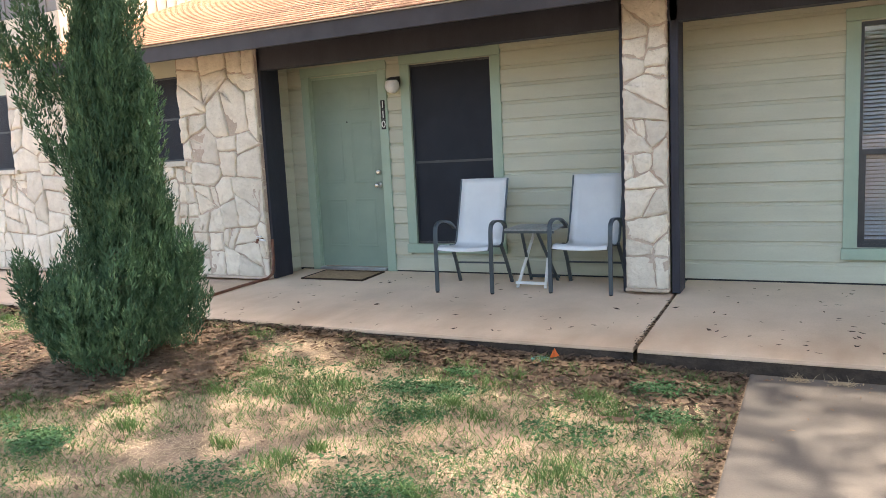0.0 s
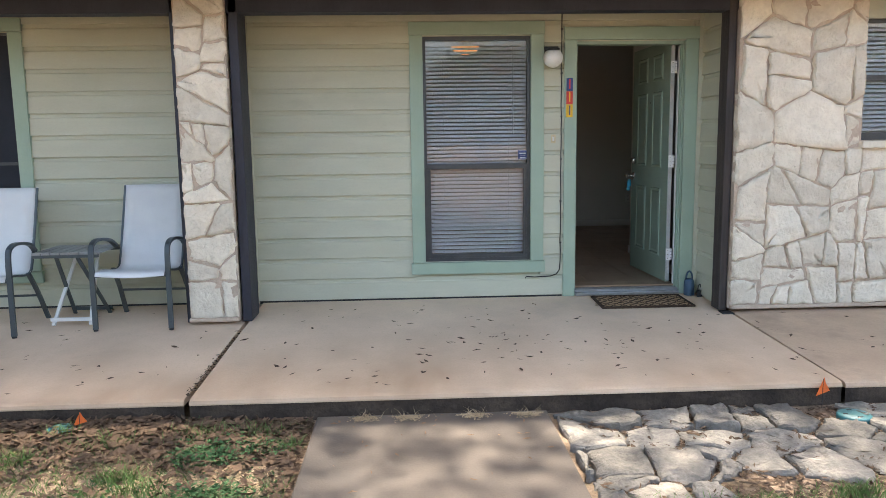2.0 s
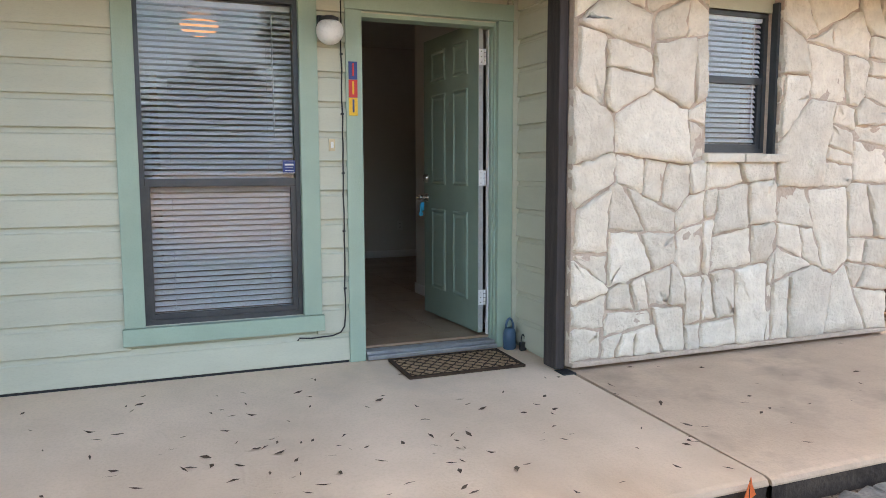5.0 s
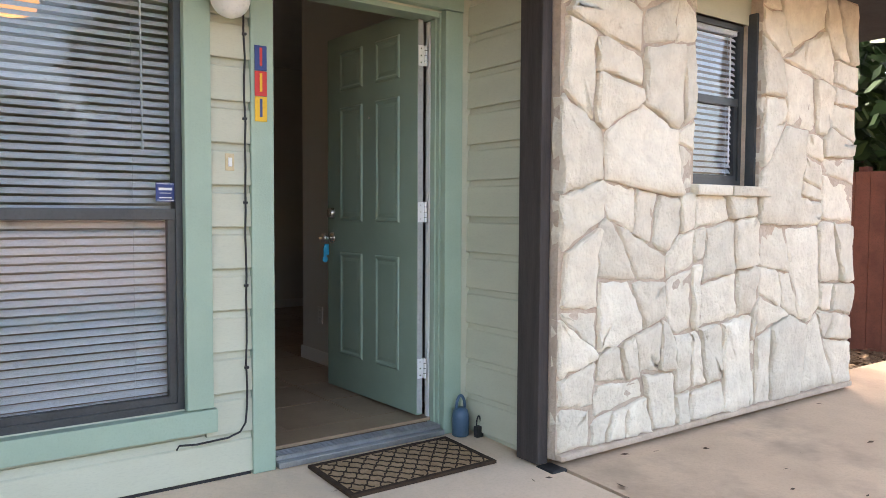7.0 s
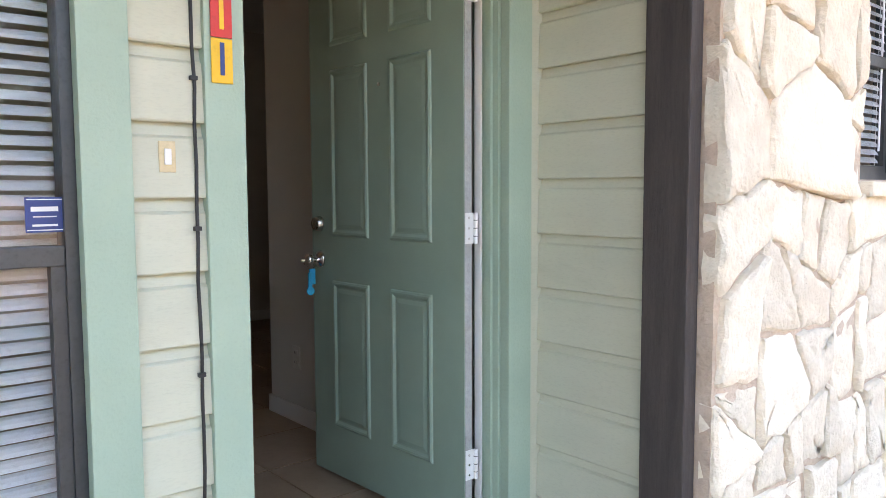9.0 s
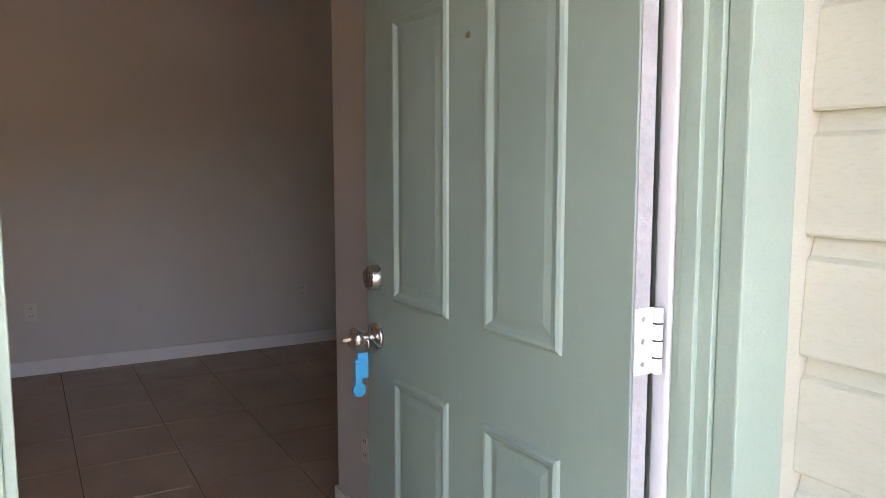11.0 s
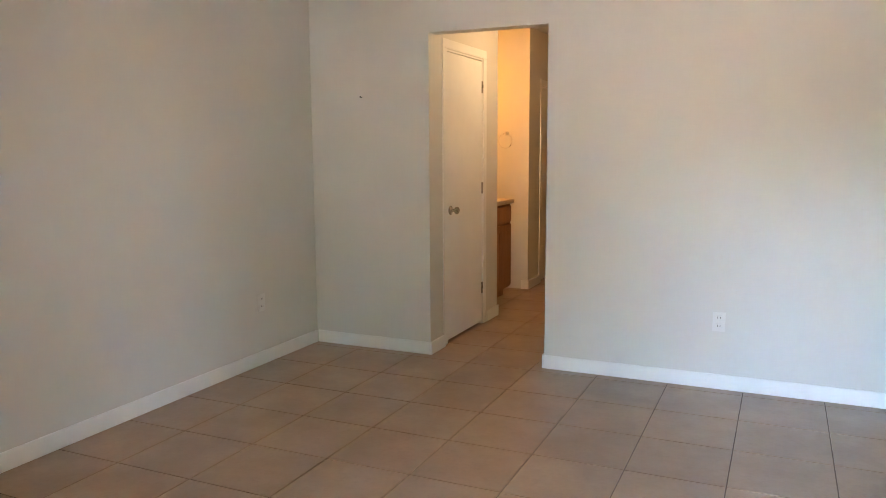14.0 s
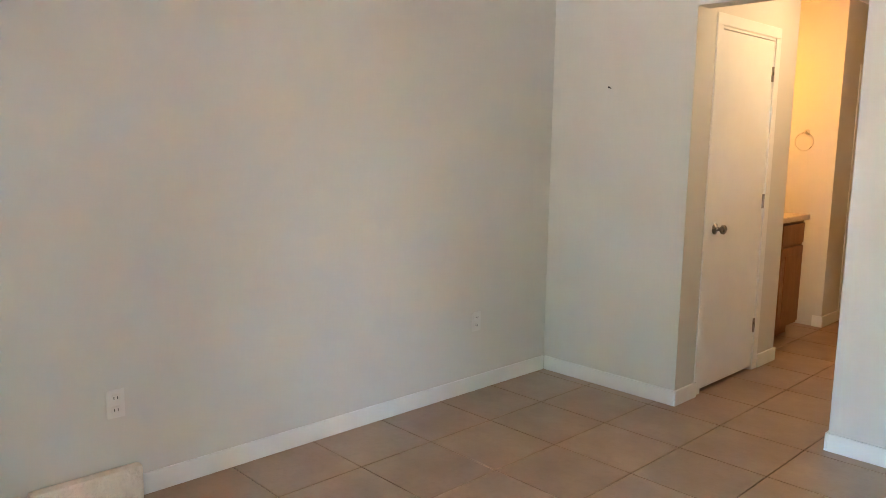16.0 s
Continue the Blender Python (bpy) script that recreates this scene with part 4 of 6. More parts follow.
# ---------------------------------------------------------------- living room
FZ = 0.065
RX0, RX1, RY0, RY1, RH = -2.71, 2.85, 0.12, 4.505, 2.62
OPX0, OPX1, OPZ = -1.797, -0.997, 2.197
tagged(link("floor", boxes((-3.6, 3.0, 0.10, 9.4, -0.1, FZ - 0.005)), M_GROUT), "tan ceramic tile floor with dark grout", "floor", kind="structure")
tagged(link("wall_left", boxes((RX0 - 0.12, RX0, RY0, RY1, 0.0, RH)), M_WALL), "light greige painted wall", "wall", kind="structure")
wall_with_holes("wall_back", RX0 - 0.12, RX1, RY1, RY1 + 0.12, 0.0, RH, [(OPX0, OPX1, 0.0, OPZ)], M_WALL, "light greige painted wall with a cased-free doorway")
tagged(link("wall_right", boxes((RX1, RX1 + 0.1, 1.76, RY1, 0.0, RH)), M_WALL), "light greige painted wall", "wall", kind="structure")
tagged(link("wall_entry", boxes((1.025, 1.10, RY0, 1.76, 0.0, RH), (1.025, RX1, 1.76, 1.855, 0.0, RH)), M_WALL), "light greige wall beside the entry door", "wall", kind="structure")
tagged(link("ceiling", boxes((-3.6, 3.0, 0.08, RY1, RH, RH + 0.1)), M_CEIL), "white textured ceiling", "ceiling", kind="structure")
# passage and bath niche
PX0, PX1, HALL_Z = -1.808, -0.99, 2.6
tagged(link("wall_passage_left", boxes((PX0 - 0.11, PX0, RY1 + 0.12, 4.80, FZ, HALL_Z), (PX0 - 0.11, PX0, 5.50, 5.825, FZ, HALL_Z), (PX0 - 0.11, PX0, 4.80, 5.50, 2.13, HALL_Z)), M_WALL), "painted passage wall with a closet door", "wall", kind="structure")
tagged(link("wall_passage_right", boxes((PX1, PX1 + 0.12, RY1 + 0.12, 9.2, 0.0, HALL_Z)), M_WALL), "painted passage wall", "wall", kind="structure")
tagged(link("wall_niche_back", boxes((-3.4, -1.932, 7.04, 7.14, 0.0, HALL_Z)), M_WALL), "painted wall behind the vanity", "wall", kind="structure")
tagged(link("wall_niche_left", boxes((-3.5, -3.4, 5.72, 7.2, 0.0, HALL_Z)), M_WALL), "painted wall beside the vanity", "wall", kind="structure")
tagged(link("wall_niche_front", boxes((-3.4, PX0 - 0.11, 5.72, 5.825, 0.0, HALL_Z)), M_WALL), "painted wall of the closet", "wall", kind="structure")
tagged(link("wall_hall_left", boxes((-2.055, -1.932, 7.14, 7.46, 0.0, HALL_Z), (-2.055, -1.932, 8.22, 9.2, 0.0, HALL_Z), (-2.055, -1.932, 7.46, 8.22, 2.07, HALL_Z)), M_WALL), "painted hall wall with a door", "wall", kind="structure")
tagged(link("wall_hall_end", boxes((-2.1, -0.88, 9.2, 9.3, 0.0, HALL_Z)), M_WALL), "painted end wall of the hall", "wall", kind="structure")
tagged(link("ceiling_hall", boxes((-3.6, -0.85, RY1 + 0.12, 9.4, HALL_Z, HALL_Z + 0.1)), M_CEIL), "white ceiling of the passage", "ceiling", kind="structure")


def baseboard(x0, x1, y0, y1, top=0.088):
    """Runs along x or y; 12 mm thick with an eased top."""
    tagged(link("baseboard", boxes((x0, x1, y0, y1, FZ, FZ + top), bevel=0.004), M_WHITE), "white painted baseboard", "baseboard", kind="structure")


baseboard(RX0, RX0 + 0.013, 1.94, RY1 - 0.014)
baseboard(RX0 + 0.014, OPX0, RY1 - 0.013, RY1)
baseboard(OPX1, RX1, RY1 - 0.013, RY1)
baseboard(OPX0, OPX0 + 0.013, RY1 - 0.012, 4.735)
baseboard(OPX1 - 0.013, OPX1, RY1 - 0.012, RY1 + 0.12)
baseboard(PX0 - 0.001, PX0 + 0.013, 5.565, 5.838)
baseboard(PX0 - 0.10, PX0, 5.826, 5.839)
baseboard(-2.0, -1.919, 7.026, 7.039)
baseboard(-1.931, -1.919, 7.04, 7.395)
baseboard(1.012, 1.024, 0.16, 1.867)
baseboard(1.012, RX1, 1.856, 1.868)


def flat_door(name, y0, y1, z1, x, label, knob=True):
    """A flush white door in a wall that faces +x, with casing and hinges."""
    th = thing(name, label, "door", kind="structure")
    part("door_leaf", boxes((x - 0.042, x - 0.003, y0 + 0.012, y1 - 0.012, FZ + 0.022, z1 - 0.016), bevel=0.002), M_WHITE, th)
    part("casing", boxes((x - 0.001, x + 0.007, y0 - 0.062, y0 + 0.004, FZ, z1 + 0.004), bevel=0.0025), M_WHITE, th)
    part("casing", boxes((x - 0.001, x + 0.007, y1 - 0.004, y1 + 0.062, FZ, z1 + 0.004), bevel=0.0025), M_WHITE, th)
    part("head_casing", boxes((x - 0.001, x + 0.007, y0 - 0.062, y1 + 0.062, z1 + 0.005, z1 + 0.066), bevel=0.0025), M_WHITE, th)
    part("jamb", boxes((x - 0.10, x - 0.002, y0 - 0.001, y0 + 0.011, FZ, z1), (x - 0.10, x - 0.002, y1 - 0.011, y1 + 0.001, FZ, z1), (x - 0.10, x - 0.002, y0 + 0.011, y1 - 0.011, z1 - 0.011, z1)), M_WHITE, th)
    part("backing", boxes((x - 0.11, x - 0.10, y0 + 0.01, y1 - 0.01, FZ, z1)), M_BLACK, th, "dark gap behind the door")
    for hz in (0.36, 1.15, 1.92):
        part("hinge", boxes((x - 0.004, x + 0.006, y1 - 0.024, y1 - 0.005, hz - 0.045, hz + 0.045), bevel=0.003), M_DARK_NICKEL, th, "dark metal hinge")
    if knob:
        part("door_knob", lathe(bmesh.new(), [(0.032, 0.0), (0.032, 0.006), (0.012, 0.012), (0.011, 0.032), (0.026, 0.045), (0.027, 0.058), (0.018, 0.066), (0.006, 0.067)], Matrix.Translation((x - 0.003, y0 + 0.075, 1.02)) @ Matrix.Rotation(radians(90), 4, "Y")), M_DARK_NICKEL, th, "nickel knob with its dark reflection in the colour", True)
    return th


flat_door("door_3", 4.80, 5.50, 2.13, PX0, "closed flush white closet door")
flat_door("door_4", 7.46, 8.22, 2.07, -1.932, "closed flush white hall door", False)

# ---------------------------------------------------------------- porch things
def sling_chair():
    """Stands at the origin and faces -y."""
    th = thing("patio_chair", "patio chair with white sling and dark metal frame", "chair", "porch chairs")
    hw = 0.268

    def arc(pts):
        out = []
        for i in range(len(pts) - 1):
            p0, p1, p2, p3 = (Vector(pts[max(i - 1, 0)]), Vector(pts[i]), Vector(pts[i + 1]), Vector(pts[min(i + 2, len(pts) - 1)]))
            for s in range(4):
                t = s / 4
                out.append(0.5 * ((2 * p1) + (p2 - p0) * t + (2 * p0 - 5 * p1 + 4 * p2 - p3) * t * t + (3 * p1 - p0 - 3 * p2 + p3) * t ** 3))
        return out + [Vector(pts[-1])]

    for sx in (-1, 1):
        x = sx * hw
        loop = arc([(x, -0.30, 0.012), (x, -0.295, 0.30), (x, -0.285, 0.56), (x, -0.235, 0.628), (x, -0.12, 0.640), (x, 0.05, 0.612), (x * 0.97, 0.155, 0.55)])
        part("front_leg", flat_bar(bmesh.new(), loop, 0.034, 0.02, (1, 0, 0)), M_CHAIR, th, "curved front leg and arm")
        part("back_leg", flat_bar(bmesh.new(), arc([(x * 0.94, 0.03, 0.40), (x * 0.96, 0.14, 0.25), (x, 0.27, 0.012)]), 0.03, 0.018, (1, 0, 0)), M_CHAIR, th)
        xs = sx * (hw - 0.032)
        rail = arc([(xs, -0.285, 0.415), (xs, -0.18, 0.418), (xs, 0.0, 0.392), (xs, 0.10, 0.40), (xs, 0.15, 0.47), (xs, 0.26, 0.76), (xs, 0.345, 1.005)])
        part("side_rail", rod(bmesh.new(), rail, 0.0105, 8), M_CHAIR, th)
        for fy in (-0.30, 0.272):
            part("foot", lathe(bmesh.new(), [(0.017, 0.0), (0.017, 0.014)], Matrix.Translation((x, fy, 0)), 8), M_BLACK, th)
    part("stretcher", rod(bmesh.new(), [(-hw, -0.285, 0.395), (hw, -0.285, 0.395)], 0.010, 8), M_CHAIR, th)
    part("stretcher", rod(bmesh.new(), [(-hw, 0.17, 0.21), (hw, 0.17, 0.21)], 0.009, 8), M_CHAIR, th)
    line = arc([(0, -0.31, 0.395), (0, -0.285, 0.425), (0, -0.18, 0.424), (0, 0.0, 0.396), (0, 0.10, 0.404), (0, 0.15, 0.474), (0, 0.26, 0.764), (0, 0.345, 1.01)])
    bm = bmesh.new()
    rows = []
    for p in line:
        rows.append([bm.verts.new((u * (hw - 0.024), p.y, p.z - 0.014 * (1 - u * u) * (0.3 < p.z < 0.9))) for u in (-1, -0.6, -0.2, 0.2, 0.6, 1)])
    for a, b in zip(rows, rows[1:]):
        for k in range(5):
            bm.faces.new((a[k], a[k + 1], b[k + 1], b[k]))
    sl = part("sling", bm, M_SLING, th, "white woven sling seat and back", True)
    sl.modifiers.new("thickness", "SOLIDIFY").thickness = 0.004
    return th


def porch_z(y):
    return -0.085 * max(0.0, 0.1 - y) / 2.26


chair = sling_chair()
chair.matrix_world = pose(-4.405, -0.62, porch_z(-0.6) - 0.001, 0, 0, 3)
chair_b = copy_thing(chair, pose(-3.345, -0.48, porch_z(-0.5) - 0.001, 0, 0, -1))


def folding_table():
    th = thing("folding_table", "small folding table, grey slatted top, white crossed legs", "table")
    n = 7
    for k in range(n):
        x0 = -0.235 + 0.068 * k
        part("slat", boxes((x0, x0 + 0.06, -0.22, 0.22, 0.528, 0.545), bevel=0.003), M_GREYTOP, th)
    for y0 in (-0.215, 0.195):
        part("apron", boxes((-0.235, 0.235, y0, y0 + 0.02, 0.505, 0.527)), M_CHAIR, th)
    for sy in (-1, 1):
        for sx in (-1, 1):
            part("leg", flat_bar(bmesh.new(), [(sx * 0.135, sy * -0.19, 0.0), (sx * 0.075, sy * 0.19, 0.51)], 0.024, 0.016, (1, 0, 0)), M_WHITE if sy > 0 else M_CHAIR, th)
        part("foot_bar", boxes((-0.15, 0.15, sy * -0.19 - 0.011, sy * -0.19 + 0.011, 0.032, 0.058), bevel=0.003), M_WHITE if sy > 0 else M_CHAIR, th)
    return th


M_GREYTOP = mat("grey_table_top", (0.33, 0.335, 0.33), (0.26, 0.265, 0.26), 0.5, 6, 90, 0.1)
table = folding_table()
table.matrix_world = pose(-3.865, -0.40, porch_z(-0.4), 0, 0, 0)


def porch_lamp(x, z):
    th = thing("wall_lamp", "white glass globe wall lamp on a dark base", "lamp", "porch lamps", at=(x, -0.02, z))
    part("base", boxes((-0.055, 0.055, -0.03, 0.004, -0.01, 0.085), bevel=0.006), M_BLACK, th)
    part("arm", lathe(bmesh.new(), [(0.05, 0.045), (0.052, 0.062), (0.03, 0.072)], Matrix.Translation((0, -0.085, 0))), M_BLACK, th)
    prof = [(0.046, 0.046)] + [(0.077 * math.cos(a), 0.077 * math.sin(a) - 0.01) for a in [radians(38 - 12.4 * k) for k in range(11)]]
    part("globe", lathe(bmesh.new(), prof, Matrix.Translation((0, -0.085, 0)), 28), M_GLOBE, th, "white opal globe", True)
    return th


porch_lamp(-0.203, 1.94)
porch_lamp(-5.495, 1.975)


def number_sign(x, z0, z1, digits, colours, ink, label):
    th = thing("house_number", label, "sign", at=(x, -0.0375, z0))
    n = len(digits)
    h = (z1 - z0) / n
    for k, d in enumerate(digits):
        part("plate", boxes((-0.026, 0.026, -0.004, 0.0, (n - 1 - k) * h + 0.001, (n - k) * h - 0.001), bevel=0.0015), colours[k], th)
        text_mesh(d, h * 1.05, ink[k], Matrix.Translation((0, -0.005, (n - 0.5 - k) * h)) @ FACE_OUT, th, depth=0.0006)
    return th


number_sign(-0.054, 1.467, 1.779, "111", [M_NAVY, M_RED, M_YELLOW], [M_RED, M_YELLOW, M_NAVY], "navy, red and yellow house number plate reading 111")
number_sign(-5.660, 1.525, 1.832, "110", [M_BLACK] * 3, [M_WHITE] * 3, "black house number plate reading 110")


def door_mat(x0, x1, y0, y1, label, lattice=True, turn=0.0):
    th = thing("door_mat", label, "door mat", "door mats", at=((x0 + x1) / 2, (y0 + y1) / 2, porch_z((y0 + y1) / 2)))
    th.matrix_world = pose((x0 + x1) / 2, (y0 + y1) / 2, porch_z((y0 + y1) / 2), 1.7, 0, turn)
    hx, hy = (x1 - x0) / 2, (y1 - y0) / 2
    part("mat_field", boxes((-hx + 0.01, hx - 0.01, -hy + 0.01, hy - 0.01, 0.0, 0.011)), M_MAT, th)
    bm = boxes((-hx, hx, -hy, -hy + 0.022, 0.0, 0.014), (-hx, hx, hy - 0.022, hy, 0.0, 0.014), (-hx, -hx + 0.022, -hy + 0.022, hy - 0.022, 0.0, 0.014), (hx - 0.022, hx, -hy + 0.022, hy - 0.022, 0.0, 0.014))
    part("border", bm, M_MATDARK, th, "dark bound edge")
    if lattice:
        bm = bmesh.new()
        step = 0.088
        for s in (-1, 1):
            for k in range(-20, 21):
                pts = []
                for i in range(60):
                    x = -hx + 0.02 + (2 * hx - 0.04) * i / 59
                    y = s * (x * 1.15) + k * step
                    if abs(y) < hy - 0.02:
                        pts.append((x, y + 0.006 * math.sin(i * 2.2), 0.0125))
                    elif pts:
                        break
                if len(pts) > 2:
                    flat_bar(bm, pts, 0.0055, 0.004, (s * 0.75, -0.65, 0))
        part("lattice", bm, M_MATDARK, th, "dark diamond lattice pattern")
    return th


door_mat(0.128, 0.862, -0.475, -0.085, "brown door mat with a dark diamond lattice")
door_mat(-6.50, -5.72, -0.56, -0.10, "plain worn brown door mat", False)

bottle = thing("bottle_jug", "dark blue plastic jug with a loop handle", "jug", at=(0.955, -0.085, porch_z(-0.08)))
part("body", lathe(bmesh.new(), [(0.036, 0.0), (0.042, 0.006), (0.042, 0.105), (0.036, 0.128), (0.024, 0.140)], None, 20), M_BLUE, bottle, "", True)
part("handle", rod(bmesh.new(), [(0.026 * math.cos(a), 0, 0.138 + 0.062 * math.sin(a)) for a in [math.pi * k / 12 for k in range(13)]], 0.0075, 8), M_BLUE, bottle, "", True)
lock = thing("padlock", "small black lock box beside the jug", "lock box", at=(1.018, -0.15, porch_z(-0.15)))
part("body", boxes((-0.02, 0.02, -0.016, 0.016, 0.0, 0.055), bevel=0.005), M_BLACK, lock)
part("shackle", rod(bmesh.new(), [(0.013 * math.cos(a), 0, 0.055 + 0.05 * math.sin(a)) for a in [math.pi * k / 10 for k in range(11)]], 0.004, 6), M_BLACK, lock)

bell = thing("doorbell", "almond doorbell plate on the siding", "doorbell", at=(-0.181, -0.020, 1.297))
part("plate", boxes((-0.019, 0.019, -0.004, 0.002, -0.035, 0.035), bevel=0.002), M_BRASS, bell)
part("button", boxes((-0.008, 0.008, -0.009, -0.004, -0.018, 0.018), bevel=0.002), M_WHITE, bell)

stick = thing("window_sticker", "small navy alarm company sticker inside the window", "sticker", at=(-0.424, 0.0235, 1.172))
part("sheet", boxes((-0.037, 0.037, 0.0, 0.0008, -0.037, 0.037)), M_NAVY, stick)
for zz, hw, hh in ((0.012, 0.026, 0.005), (-0.004, 0.022, 0.0012), (-0.022, 0.024, 0.0022)):
    part("print_line", boxes((-hw, hw, -0.0008, -0.0001, zz - hh, zz + hh)), M_WHITE, stick)
part("print_border", boxes((-0.034, 0.034, -0.0008, -0.0001, 0.031, 0.033), (-0.034, 0.034, -0.0008, -0.0001, -0.033, -0.031)), M_WHITE, stick)

wire = thing("door_wire", "black cable stapled along the door casing", "cable")
rng = random.Random(3)
pts = [(-0.118 + rng.uniform(-0.003, 0.003), -0.026, 2.36 - 0.09 * k) for k in range(24)] + [(-0.125, -0.028, 0.22), (-0.15, -0.03, 0.185), (-0.20, -0.032, 0.17), (-0.33, -0.034, 0.165), (-0.40, -0.034, 0.172), (-0.41, -0.034, 0.155)]
part("cable", rod(bmesh.new(), pts, 0.0042, 6), M_BLACK, wire, "", True)
for k in range(6):
    z = 0.45 + 0.342 * k
    part("staple", boxes((-0.127, -0.110, -0.034, -0.022, z - 0.005, z + 0.005), bevel=0.001), M_BLACK, wire)
for k in range(1, 13):
    tagged(link("siding_nail", boxes((-2.648, -2.622, -0.20, -0.190, LAP0 + LAP * k - 0.005, LAP0 + LAP * k + 0.014), bevel=0.002), M_BLACK), "dark gap clip at a siding lap", "clip", "siding clips")

pipe = thing("drain_pipe", "rusty pipe lying along the slab joint", "pipe")
part("pipe", rod(bmesh.new(), [(-6.765, -0.66, 0.42), (-6.76, -0.67, 0.20), (-6.77, -0.69, 0.05), (-6.80, -0.75, 0.005), (-6.875, -1.1, -0.02), (-6.885, -1.6, -0.04), (-6.87, -2.1, -0.06)], 0.016, 8), M_COPPER, pipe, "", True)
tap = thing("outdoor_tap", "small brass garden tap on the stone wall", "tap", at=(-6.90, -0.68, 0.42))
part("body", rod(bmesh.new(), [(0, 0.05, 0), (0, -0.06, 0.0), (0.0, -0.08, -0.03)], 0.013, 8), M_COPPER, tap)
part("valve_handle", lathe(bmesh.new(), [(0.03, 0.0), (0.03, 0.008)], Matrix.Translation((0, -0.03, 0.03)), 10), M_WHITE, tap)
part("spout", rod(bmesh.new(), [(0.0, -0.03, 0.0), (0.10, -0.05, -0.005)], 0.012, 8), M_WHITE, tap)

# ---------------------------------------------------------------- yard things
def valve_cover(x, y, r, up=0.0):
    z = ground_z(x, y) + up
    th = thing("valve_cover", "round teal plastic irrigation valve cover", "valve cover", "valve covers", at=(x, y, z + 0.03))
    part("lid", lathe(bmesh.new(), [(r, -0.03 - up), (r, 0.018), (r * 0.9, 0.026), (0.02, 0.028)], None, 20), M_TEAL, th, "", True)
    for a in range(4):
        t = a * math.pi / 2
        part("finger_slot", boxes((0.6 * r * math.cos(t) - 0.012, 0.6 * r * math.cos(t) + 0.012, 0.6 * r * math.sin(t) - 0.004, 0.6 * r * math.sin(t) + 0.004, 0.0265, 0.0295)), M_BLACK, th)


def marker_flag(x, y, z, tall, size=1.0):
    th = thing("marker_flag", "small orange marker flag on a wire", "flag", "marker flags", at=(x, y, z))
    part("wire", rod(bmesh.new(), [(0, 0, -0.05), (0, 0, tall)], 0.0018, 6), M_BLACK, th)
    bm = bmesh.new()
    v = [bm.verts.new(p) for p in ((-0.05 * size, -0.01, tall - 0.11 * size), (0.055 * size, 0.012, tall - 0.085 * size), (0.022 * size, 0.006, tall - 0.03 * size), (0.008 * size, 0.0, tall + 0.01 * size))]
    bm.faces.new(v)
    fl = part("pennant", bm, M_ORANGE, th)
    fl.modifiers.new("thickness", "SOLIDIFY").thickness = 0.003


valve_cover(0.985, -2.40, 0.088, -0.015)
valve_cover(-3.19, -2.31, 0.07, -0.02)
marker_flag(0.925, -2.19, -0.20, 0.145, 0.85)
marker_flag(-3.10, -2.29, -0.19, 0.10, 0.6)


def flagstones():
    rng = random.Random(44)
    th = thing("flagstone_bed", "bed of grey and tan rough limestone flagstones", "stones", kind="structure")
    for poly in crazy(rng, -0.60, 3.4, -3.30, -2.20, 0.29):
        cx, cy = sum(p[0] for p in poly) / len(poly), sum(p[1] for p in poly) / len(poly)
        edge = -3.18 + 0.13 * math.sin(cx * 3.1) + 0.24 * max(0, cx - 0.2) * 0.8
        if cy < edge or math.hypot(cx - 0.985, cy + 2.40) < 0.16:
            continue
        made = stone_mesh("flagstone", rng, poly, 0.009, rng.uniform(0.022, 0.05), 0.013, M_ROCK, 5.0)
        if made:
            ob = new("flagstone", made[0])
            ob.parent = th
            ob.matrix_local = Matrix.Translation((made[1], made[2], ground_z(made[1], made[2]) - 0.004))



flagstones()


def scatter(name, label, material, count, place, shape, kind="stuff", seed=1, category="ground cover"):
    """Many small pieces in one mesh: place(rng) gives (x, y, z) or None, shape(rng, p) gives verts and faces."""
    rng = random.Random(seed)
    verts, faces = [], []
    for _ in range(count):
        p = place(rng)
        if p is None:
            continue
        v, f = shape(rng, p)
        o = len(verts)
        verts += v
        faces += [tuple(i + o for i in q) for q in f]
    return tagged(raw(name, verts, faces, material), label, category, kind=kind)


def blade(h0, h1, w, lean):
    def make(rng, p):
        x, y, z = p
        h, a, b = rng.uniform(h0, h1), rng.uniform(0, 6.283), rng.uniform(0, 6.283)
        dx, dy = math.cos(a) * w, math.sin(a) * w
        lx, ly = math.cos(b) * lean * h, math.sin(b) * lean * h
        return [(x - dx, y - dy, z), (x + dx, y + dy, z), (x + dx * 0.7 + lx * 0.4, y + dy * 0.7 + ly * 0.4, z + h * 0.6), (x - dx * 0.7 + lx * 0.4, y - dy * 0.7 + ly * 0.4, z + h * 0.6), (x + lx, y + ly, z + h)], [(0, 1, 2, 3), (3, 2, 4)]
    return make


def stalk(l0, l1, w, rise):
    """One dry stalk lying on the ground."""
    def make(rng, p):
        x, y, z = p
        n, a = rng.uniform(l0, l1), rng.uniform(0, 6.283)
        c, d, z = math.cos(a), math.sin(a), z + rng.uniform(0.003, rise)
        return [(x - d * w, y + c * w, z), (x + d * w, y - c * w, z), (x + c * n, y + d * n, z + rng.uniform(-0.003, rise))], [(0, 1, 2)]
    return make


